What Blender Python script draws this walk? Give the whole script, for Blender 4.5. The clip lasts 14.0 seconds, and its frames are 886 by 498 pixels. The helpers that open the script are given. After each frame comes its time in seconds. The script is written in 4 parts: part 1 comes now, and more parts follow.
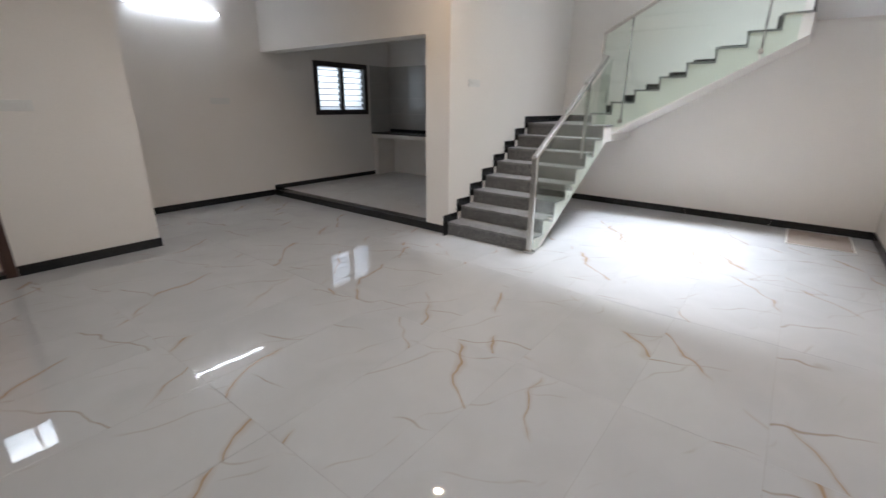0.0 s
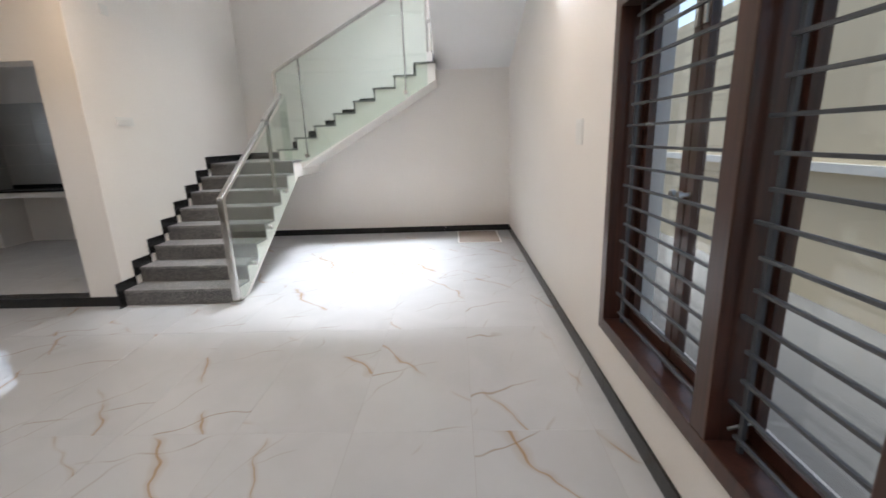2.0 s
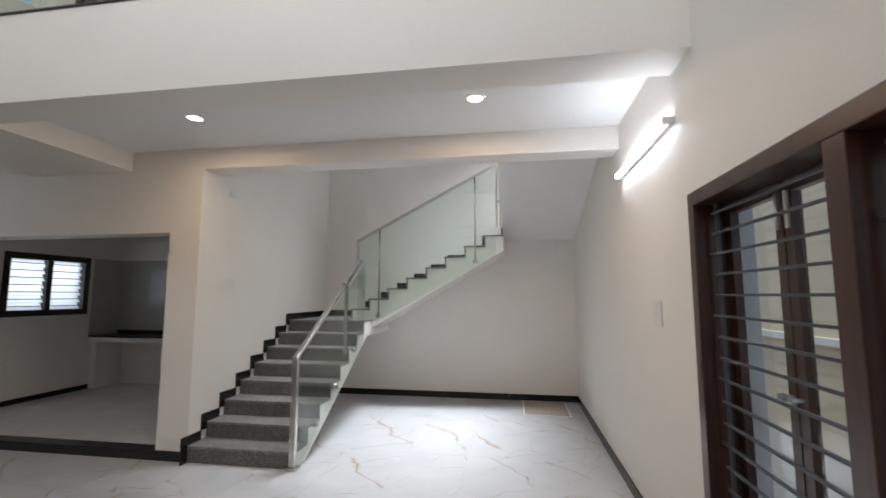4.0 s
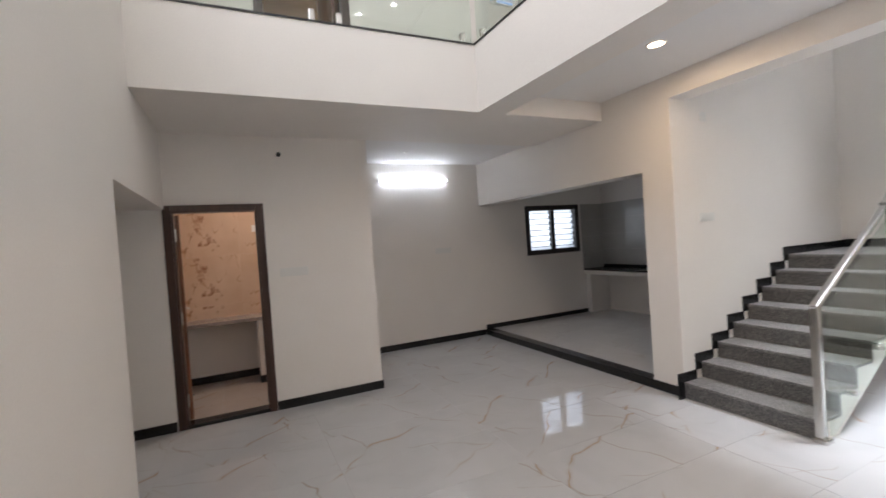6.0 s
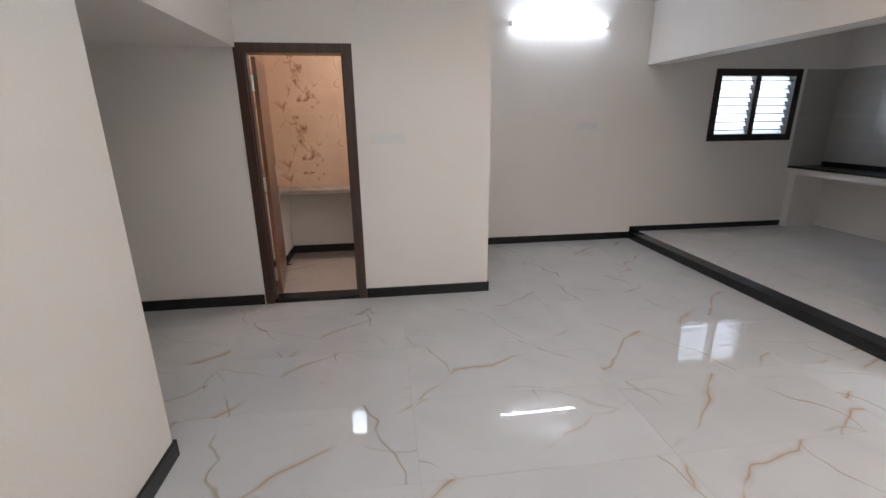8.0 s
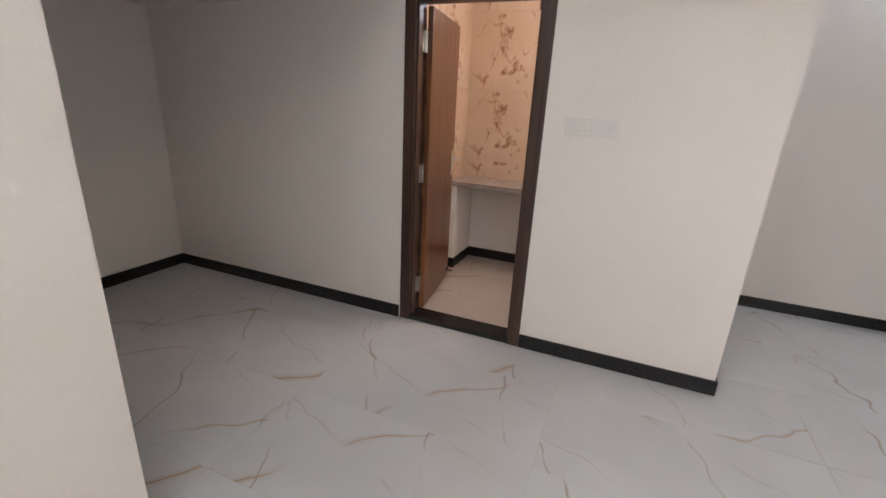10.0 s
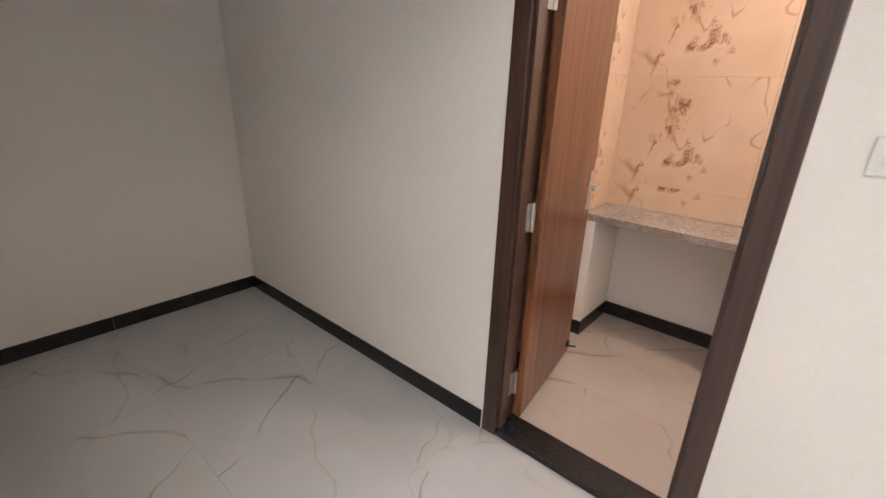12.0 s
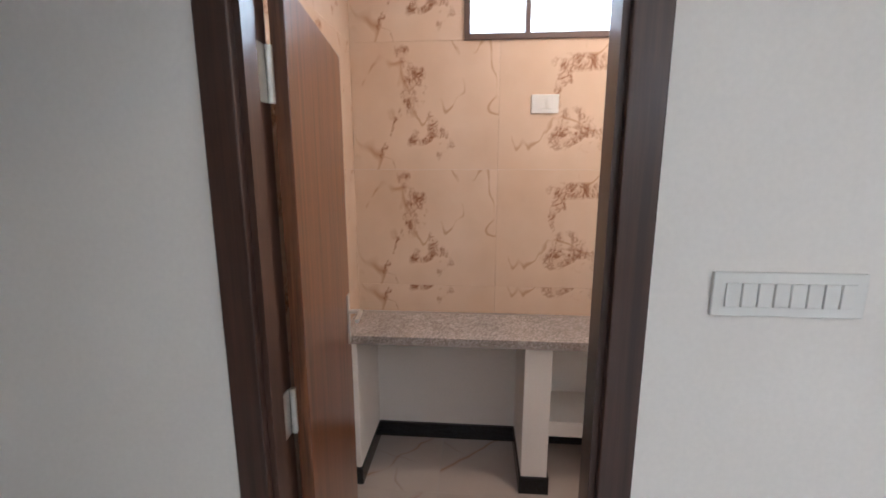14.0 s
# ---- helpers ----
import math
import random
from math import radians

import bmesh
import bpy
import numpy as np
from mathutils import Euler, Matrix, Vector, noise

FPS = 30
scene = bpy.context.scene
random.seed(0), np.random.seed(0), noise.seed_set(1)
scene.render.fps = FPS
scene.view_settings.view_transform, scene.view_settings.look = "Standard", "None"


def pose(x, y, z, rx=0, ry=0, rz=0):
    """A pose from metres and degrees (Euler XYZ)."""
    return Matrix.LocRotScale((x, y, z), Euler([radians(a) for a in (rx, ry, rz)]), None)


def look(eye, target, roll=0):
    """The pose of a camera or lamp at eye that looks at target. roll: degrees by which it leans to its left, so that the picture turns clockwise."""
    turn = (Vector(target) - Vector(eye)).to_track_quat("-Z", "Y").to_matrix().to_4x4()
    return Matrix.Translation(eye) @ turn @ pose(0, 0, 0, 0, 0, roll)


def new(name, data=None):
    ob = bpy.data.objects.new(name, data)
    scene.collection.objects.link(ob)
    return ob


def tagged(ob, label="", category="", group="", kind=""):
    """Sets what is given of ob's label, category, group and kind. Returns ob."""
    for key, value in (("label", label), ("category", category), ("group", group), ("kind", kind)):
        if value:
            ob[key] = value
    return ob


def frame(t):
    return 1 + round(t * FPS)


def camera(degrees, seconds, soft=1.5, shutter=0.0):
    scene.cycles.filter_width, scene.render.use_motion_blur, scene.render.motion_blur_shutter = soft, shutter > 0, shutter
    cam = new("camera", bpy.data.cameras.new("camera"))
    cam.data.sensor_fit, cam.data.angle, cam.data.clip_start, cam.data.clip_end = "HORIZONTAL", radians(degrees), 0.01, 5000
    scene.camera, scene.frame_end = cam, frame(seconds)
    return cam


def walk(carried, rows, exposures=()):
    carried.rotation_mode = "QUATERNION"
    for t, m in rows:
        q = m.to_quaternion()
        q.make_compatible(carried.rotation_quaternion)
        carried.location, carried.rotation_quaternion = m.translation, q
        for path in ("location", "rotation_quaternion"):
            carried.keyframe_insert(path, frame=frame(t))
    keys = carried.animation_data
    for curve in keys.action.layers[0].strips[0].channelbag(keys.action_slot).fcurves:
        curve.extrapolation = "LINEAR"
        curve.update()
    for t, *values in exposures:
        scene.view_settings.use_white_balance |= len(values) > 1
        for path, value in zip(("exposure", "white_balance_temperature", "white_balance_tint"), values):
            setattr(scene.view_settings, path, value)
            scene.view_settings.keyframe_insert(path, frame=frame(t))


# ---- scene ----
import functools

cam = camera(90.7, 14.0, shutter=0.25)
PATH = [
    (0, (0.315, 0.846, 1.437), (-0.853, 2.343, 0.807), 0.6),
    (0.5, (0.337, 0.92, 1.381), (-0.462, 2.656, 0.791), 1.0),
    (1, (0.358, 0.944, 1.407), (-0.175, 2.792, 0.857), 0.2),
    (1.5, (0.416, 0.965, 1.403), (0.178, 2.881, 0.879), -1.9),
    (2, (0.438, 0.987, 1.409), (0.372, 2.925, 0.919), -2.0),
    (2.2, (0.449, 0.993, 1.411), (0.515, 2.939, 0.956), -1.7),
    (4.3, (0.344, 0.944, 1.569), (-0.169, 2.859, 1.833), 0.6),
    (4.5, (0.353, 0.936, 1.589), (-0.321, 2.799, 1.866), 0.3),
    (5, (0.29, 0.926, 1.592), (-0.694, 2.641, 1.892), -0.7),
    (5.5, (0.186, 0.966, 1.621), (-1.313, 2.279, 1.791), -2.8),
    (6, (0.076, 1.081, 1.608), (-1.733, 1.932, 1.568), -3.9),
    (6.5, (-0.08, 1.267, 1.598), (-2.006, 1.786, 1.452), -1.9),
    (7, (-0.351, 1.373, 1.56), (-2.271, 1.814, 1.216), 0.2),
    (7.2, (-0.469, 1.403, 1.556), (-2.372, 1.826, 1.108), 0.6),
    (9.3, (-1.752, 1.799, 1.476), (-3.647, 1.563, 0.882), 0.3),
    (9.5, (-1.873, 1.819, 1.468), (-3.737, 1.416, 0.867), 1.6),
    (10, (-2.152, 1.819, 1.481), (-3.908, 1.101, 0.846), 2.9),
    (10.5, (-2.494, 1.712, 1.512), (-4.223, 0.952, 0.853), 3.1),
    (11, (-2.79, 1.659, 1.504), (-4.432, 0.736, 0.831), 1.7),
    (11.5, (-3.04, 1.585, 1.507), (-4.471, 0.37, 0.819), 1.7),
    (12, (-3.275, 1.397, 1.506), (-4.698, 0.175, 0.812), 1.9),
    (12.5, (-3.466, 1.256, 1.542), (-5.064, 0.25, 0.884), 1.7),
    (13, (-3.681, 1.205, 1.571), (-5.367, 0.339, 0.935), 0.8),
    (13.5, (-3.791, 1.124, 1.602), (-5.632, 0.549, 1.072), 0.1),
    (14, (-3.823, 1.018, 1.634), (-5.78, 0.86, 1.253), -0.0),
]
EXPOSURES = [(0, 0.45, 6100, 11), (2.0, 0.55, 6200, 11), (4.5, 0.0, 6200, 11), (5.0, 0.0, 6250, 12), (5.5, 0.2, 6300, 14), (6.5, 0.8, 6100, 13), (7.2, 0.95, 6000, 13),
             (9.5, 1.1, 6100, 13), (11.0, 1.55, 6050, 11), (12.0, 1.85, 6200, 13), (12.5, 1.7, 6100, 12), (13.5, 1.42, 5600, 8), (14.0, 1.2, 5500, 9)]
walk(cam, [(t, look(eye, target, roll)) for t, eye, target, roll in PATH], EXPOSURES)

# ---------------------------------------------------------------- light
W = bpy.data.worlds.new("world")
scene.world = W
W.use_nodes = True
_sky = W.node_tree.nodes.new("ShaderNodeTexSky")
_sky.sky_type, _sky.sun_disc = "NISHITA", False
_sky.sun_elevation, _sky.sun_rotation = radians(52), radians(10)
_bg = W.node_tree.nodes["Background"]
_bg.inputs["Strength"].default_value = 0.15
W.node_tree.links.new(_sky.outputs["Color"], _bg.inputs["Color"])

sun = new("sun", bpy.data.lights.new("sun", "SUN"))
sun.data.energy, sun.data.angle, sun.data.color = 3.0, radians(14), (1, 0.97, 0.93)
sun.matrix_world = look((0, 0, 20), (1.6, -9.0, 8.0))


def area(name, m, sx, sy, watts, color=(1, 1, 1), shape="RECTANGLE"):
    """An area lamp that shines along its own -z."""
    lamp = bpy.data.lights.new(name, "AREA")
    lamp.shape, lamp.size, lamp.size_y, lamp.energy, lamp.color = shape, sx, sy, watts, color
    ob = new(name, lamp)
    ob.matrix_world = m
    return ob


DAY = (0.93, 0.97, 1.0)
skylight = area("stair_skylight_daylight", pose(-0.25, 6.2, 6.1), 1.8, 0.55, 72, DAY)
skylight.data.spread = radians(56)
# daylight through an added upper window that never comes into view
area("unseen_window_daylight", look((-1.0, 0.40, 4.95), (-1.0, 4, 4.2)), 3.0, 1.3, 66, (0.97, 0.97, 0.955))
area("bath_window_daylight", look((-6.26, 1.335, 2.47), (-5.1, 1.335, 1.5)), 0.74, 0.38, 6, DAY)
area("kitchen_window_daylight", look((-6.36, 6.22, 1.66), (-5, 6.22, 1.3)), 1.0, 0.75, 3, DAY)
area("bath_lamp_light", pose(-5.4, 1.7, 2.84), 0.2, 0.2, 6.5, (1.0, 0.76, 0.56), "DISK")
for _x in (-2.2, 0.09):
    area("downlight_beam", pose(_x, 4.03, 2.955), 0.09, 0.09, 8, (1.0, 0.72, 0.45), "DISK")


# ---------------------------------------------------------------- materials
def material(name, color, rough=0.5, metal=0.0, grain=None, bump=0.0, spread=0.06, coat=0.0):
    """A principled material with two scales of variation. grain: size of the fine scale (1/m)."""
    m = bpy.data.materials.new(name)
    m.use_nodes = True
    nt = m.node_tree
    b = nt.nodes["Principled BSDF"]
    b.inputs["Roughness"].default_value, b.inputs["Metallic"].default_value = rough, metal
    b.inputs["Base Color"].default_value = (*color, 1)
    b.inputs["Coat Weight"].default_value = coat
    if grain:
        geo = nt.nodes.new("ShaderNodeNewGeometry")
        fine, wide = nt.nodes.new("ShaderNodeTexNoise"), nt.nodes.new("ShaderNodeTexNoise")
        fine.inputs["Scale"].default_value, wide.inputs["Scale"].default_value = grain, 1.1
        fine.inputs["Detail"].default_value, wide.inputs["Detail"].default_value = 3, 3
        add = nt.nodes.new("ShaderNodeMath")
        add.operation = "ADD"
        for n in (fine, wide):
            nt.links.new(geo.outputs["Position"], n.inputs["Vector"])
        nt.links.new(fine.outputs["Fac"], add.inputs[0])
        nt.links.new(wide.outputs["Fac"], add.inputs[1])
        ramp = nt.nodes.new("ShaderNodeMapRange")
        ramp.inputs["From Min"].default_value, ramp.inputs["From Max"].default_value = 0.6, 1.4
        ramp.inputs["To Min"].default_value, ramp.inputs["To Max"].default_value = 1 - spread, 1 + spread
        nt.links.new(add.outputs[0], ramp.inputs["Value"])
        mul = nt.nodes.new("ShaderNodeVectorMath")
        mul.operation = "SCALE"
        mul.inputs[0].default_value = color
        nt.links.new(ramp.outputs[0], mul.inputs["Scale"])
        nt.links.new(mul.outputs[0], b.inputs["Base Color"])
        if bump:
            bp = nt.nodes.new("ShaderNodeBump")
            bp.inputs["Strength"].default_value, bp.inputs["Distance"].default_value = bump, 0.002
            nt.links.new(fine.outputs["Fac"], bp.inputs["Height"])
            nt.links.new(bp.outputs[0], b.inputs["Normal"])
    return m


def math_node(nt, op, a, b=None):
    n = nt.nodes.new("ShaderNodeMath")
    n.operation = op
    for i, v in enumerate((a, b)):
        if v is None:
            continue
        if isinstance(v, (int, float)):
            n.inputs[i].default_value = v
        else:
            nt.links.new(v, n.inputs[i])
    return n.outputs[0]


def ramp_node(nt, value, lo, hi, a=0.0, b=1.0):
    n = nt.nodes.new("ShaderNodeMapRange")
    n.inputs["From Min"].default_value, n.inputs["From Max"].default_value = lo, hi
    n.inputs["To Min"].default_value, n.inputs["To Max"].default_value = a, b
    nt.links.new(value, n.inputs["Value"])
    return n.outputs[0]


def noise_node(nt, vec, scale, detail=3.0, distortion=0.0, rough=0.5):
    n = nt.nodes.new("ShaderNodeTexNoise")
    n.inputs["Scale"].default_value, n.inputs["Detail"].default_value = scale, detail
    n.inputs["Distortion"].default_value, n.inputs["Roughness"].default_value = distortion, rough
    nt.links.new(vec, n.inputs["Vector"])
    return n.outputs["Fac"]


def mix_node(nt, fac, a, b):
    n = nt.nodes.new("ShaderNodeMix")
    n.data_type = "RGBA"
    if isinstance(fac, float):
        n.inputs["Factor"].default_value = fac
    else:
        nt.links.new(fac, n.inputs["Factor"])
    for name, v in (("A", a), ("B", b)):
        sock = [s for s in n.inputs if s.name == name and s.type == "RGBA"][0]
        if isinstance(v, tuple):
            sock.default_value = (*v, 1)
        else:
            nt.links.new(v, sock)
    return [s for s in n.outputs if s.type == "RGBA"][0]


def object_coords(nt, shift=True):
    """Coordinates within the piece, shifted by the piece's own random number."""
    tc = nt.nodes.new("ShaderNodeTexCoord")
    if not shift:
        return tc.outputs["Object"]
    info = nt.nodes.new("ShaderNodeObjectInfo")
    add = nt.nodes.new("ShaderNodeVectorMath")
    add.operation = "MULTIPLY_ADD"
    comb = nt.nodes.new("ShaderNodeCombineXYZ")
    for i, k in enumerate((37.0, 71.0, 13.0)):
        nt.links.new(math_node(nt, "MULTIPLY", info.outputs["Random"], k), comb.inputs[i])
    add.inputs[1].default_value = (1, 1, 1)
    nt.links.new(tc.outputs["Object"], add.inputs[0])
    nt.links.new(comb.outputs[0], add.inputs[2])
    return add.outputs[0]


def marble(name, base, vein, rough=0.04, strength=1.0, stretch=0.42):
    """Polished white tile with broken golden-brown veins."""
    m = bpy.data.materials.new(name)
    m.use_nodes = True
    nt = m.node_tree
    b = nt.nodes["Principled BSDF"]
    vec = object_coords(nt)
    mp = nt.nodes.new("ShaderNodeMapping")
    mp.inputs["Rotation"].default_value = (0, 0, 0.75)
    mp.inputs["Scale"].default_value = (1.0, stretch, 1.0)
    nt.links.new(vec, mp.inputs["Vector"])
    v = mp.outputs[0]
    sep = nt.nodes.new("ShaderNodeSeparateXYZ")
    nt.links.new(vec, sep.inputs[0])

    def wander(kx, ky, scale, sway, detail):
        """Distance from the nearest of a family of wandering lines that never close."""
        u = math_node(nt, "ADD", math_node(nt, "MULTIPLY", sep.outputs["X"], kx), math_node(nt, "MULTIPLY", sep.outputs["Y"], ky))
        u = math_node(nt, "ADD", u, math_node(nt, "MULTIPLY", noise_node(nt, vec, scale, detail, 0.0, 0.55), sway))
        return math_node(nt, "ABSOLUTE", math_node(nt, "SUBTRACT", math_node(nt, "FRACT", u), 0.5))
    # long bent veins, broken along their length, with a soft golden edge
    d1 = wander(1.05, 0.75, 1.0, 0.95, 3.4)
    width = ramp_node(nt, noise_node(nt, vec, 3.1, 2.0), 0.35, 0.7, 0.35, 1.25)
    d1w = math_node(nt, "DIVIDE", d1, width)
    line = ramp_node(nt, d1w, 0.0, 0.015, 0.95, 0.0)
    halo = ramp_node(nt, d1w, 0.0, 0.05, 0.36, 0.0)
    gate = ramp_node(nt, noise_node(nt, vec, 1.9, 2.0), 0.44, 0.55)
    strong = math_node(nt, "MULTIPLY", math_node(nt, "MAXIMUM", line, halo), gate)
    d2 = wander(-0.55, 1.35, 1.2, 0.9, 3.2)
    thin = math_node(nt, "MULTIPLY", ramp_node(nt, d2, 0.0, 0.013, 0.85, 0.0), ramp_node(nt, noise_node(nt, mp.outputs[0], 2.3, 2.0), 0.46, 0.58))
    d3 = wander(1.9, -0.8, 1.4, 1.1, 2.5)
    hair = math_node(nt, "MULTIPLY", ramp_node(nt, d3, 0.0, 0.02, 0.35, 0.0), ramp_node(nt, noise_node(nt, vec, 2.7, 2.0), 0.48, 0.60))
    cloud = ramp_node(nt, noise_node(nt, vec, 2.2, 5.0, 0.8), 0.32, 0.68)
    ground = mix_node(nt, cloud, tuple(c * 0.94 for c in base), tuple(c * 1.02 for c in base))
    col = mix_node(nt, math_node(nt, "MULTIPLY", hair, strength), ground, tuple(0.6 * c + 0.10 for c in vein))
    col = mix_node(nt, math_node(nt, "MULTIPLY", thin, strength), col, tuple(0.55 * c + 0.12 for c in vein))
    col = mix_node(nt, math_node(nt, "MULTIPLY", strong, strength), col, vein)
    nt.links.new(col, b.inputs["Base Color"])
    nt.links.new(ramp_node(nt, noise_node(nt, vec, 5.0, 4.0), 0.3, 0.8, rough * 0.7, rough * 1.8), b.inputs["Roughness"])
    # the slight unevenness of polished ceramic
    bp = nt.nodes.new("ShaderNodeBump")
    bp.inputs["Strength"].default_value, bp.inputs["Distance"].default_value = 1.0, 0.00022
    nt.links.new(noise_node(nt, vec, 11.0, 1.0), bp.inputs["Height"])
    nt.links.new(bp.outputs[0], b.inputs["Normal"])
    return m


def granite(name, dark, light, scale=160.0, rough=0.3, amount=0.55):
    m = bpy.data.materials.new(name)
    m.use_nodes = True
    nt = m.node_tree
    b = nt.nodes["Principled BSDF"]
    geo = nt.nodes.new("ShaderNodeNewGeometry")
    vor = nt.nodes.new("ShaderNodeTexVoronoi")
    vor.inputs["Scale"].default_value = scale
    nt.links.new(geo.outputs["Position"], vor.inputs["Vector"])
    sep = nt.nodes.new("ShaderNodeSeparateColor")
    nt.links.new(vor.outputs["Color"], sep.inputs[0])
    speck = ramp_node(nt, sep.outputs[0], amount, 1.0)
    patch = ramp_node(nt, noise_node(nt, geo.outputs["Position"], 6.0, 4.0), 0.3, 0.7, 0.85, 1.1)
    col = mix_node(nt, speck, dark, light)
    sc = nt.nodes.new("ShaderNodeVectorMath")
    sc.operation = "SCALE"
    nt.links.new(col, sc.inputs[0])
    nt.links.new(patch, sc.inputs["Scale"])
    nt.links.new(sc.outputs[0], b.inputs["Base Color"])
    b.inputs["Roughness"].default_value = rough
    return m


def wood(name, dark, light, scale=26.0, rough=0.35, coat=0.2):
    """Vertical grain, along z."""
    m = bpy.data.materials.new(name)
    m.use_nodes = True
    nt = m.node_tree
    b = nt.nodes["Principled BSDF"]
    geo = nt.nodes.new("ShaderNodeNewGeometry")
    mp = nt.nodes.new("ShaderNodeMapping")
    mp.inputs["Scale"].default_value = (1, 1, 0.035)
    nt.links.new(geo.outputs["Position"], mp.inputs["Vector"])
    g = noise_node(nt, mp.outputs[0], scale, 4.0, 0.6, 0.6)
    g2 = noise_node(nt, mp.outputs[0], scale * 7, 2.0)
    f = ramp_node(nt, math_node(nt, "ADD", g, math_node(nt, "MULTIPLY", g2, 0.35)), 0.45, 0.95)
    nt.links.new(mix_node(nt, f, dark, light), b.inputs["Base Color"])
    b.inputs["Roughness"].default_value, b.inputs["Coat Weight"].default_value = rough, coat
    b.inputs["Coat Roughness"].default_value = 0.15
    return m


def glass_mat(name, tint=(0.93, 0.98, 0.95), rough=0.0, gloss=0.1):
    """A clear sheet: mostly let through, with a Fresnel mirror."""
    m = bpy.data.materials.new(name)
    m.use_nodes = True
    nt = m.node_tree
    nt.nodes.remove(nt.nodes["Principled BSDF"])
    tr, gl, fr, mx = (nt.nodes.new("ShaderNode" + k) for k in ("BsdfTransparent", "BsdfGlossy", "LayerWeight", "MixShader"))
    tr.inputs[0].default_value = (*tint, 1)
    gl.inputs["Roughness"].default_value = rough
    fr.inputs["Blend"].default_value = 0.5
    grazing = math_node(nt, "POWER", fr.outputs["Facing"], 5.0)
    nt.links.new(math_node(nt, "ADD", math_node(nt, "MULTIPLY", grazing, 0.75), 0.06), mx.inputs[0])
    nt.links.new(tr.outputs[0], mx.inputs[1])
    nt.links.new(gl.outputs[0], mx.inputs[2])
    nt.links.new(mx.outputs[0], nt.nodes["Material Output"].inputs["Surface"])
    return m


def glow(name, color, strength):
    m = bpy.data.materials.new(name)
    m.use_nodes = True
    b = m.node_tree.nodes["Principled BSDF"]
    b.inputs["Emission Color"].default_value = (*color, 1)
    b.inputs["Emission Strength"].default_value = strength
    b.inputs["Base Color"].default_value = (0.8, 0.8, 0.8, 1)
    return m


def frosted(name):
    m = bpy.data.materials.new(name)
    m.use_nodes = True
    nt = m.node_tree
    nt.nodes.remove(nt.nodes["Principled BSDF"])
    a, d, mx = (nt.nodes.new("ShaderNode" + k) for k in ("BsdfTranslucent", "BsdfTransparent", "MixShader"))
    a.inputs[0].default_value = (0.9, 0.92, 0.93, 1)
    d.inputs[0].default_value = (0.95, 0.97, 0.98, 1)
    mx.inputs[0].default_value = 0.45
    nt.links.new(a.outputs[0], mx.inputs[1])
    nt.links.new(d.outputs[0], mx.inputs[2])
    nt.links.new(mx.outputs[0], nt.nodes["Material Output"].inputs["Surface"])
    return m


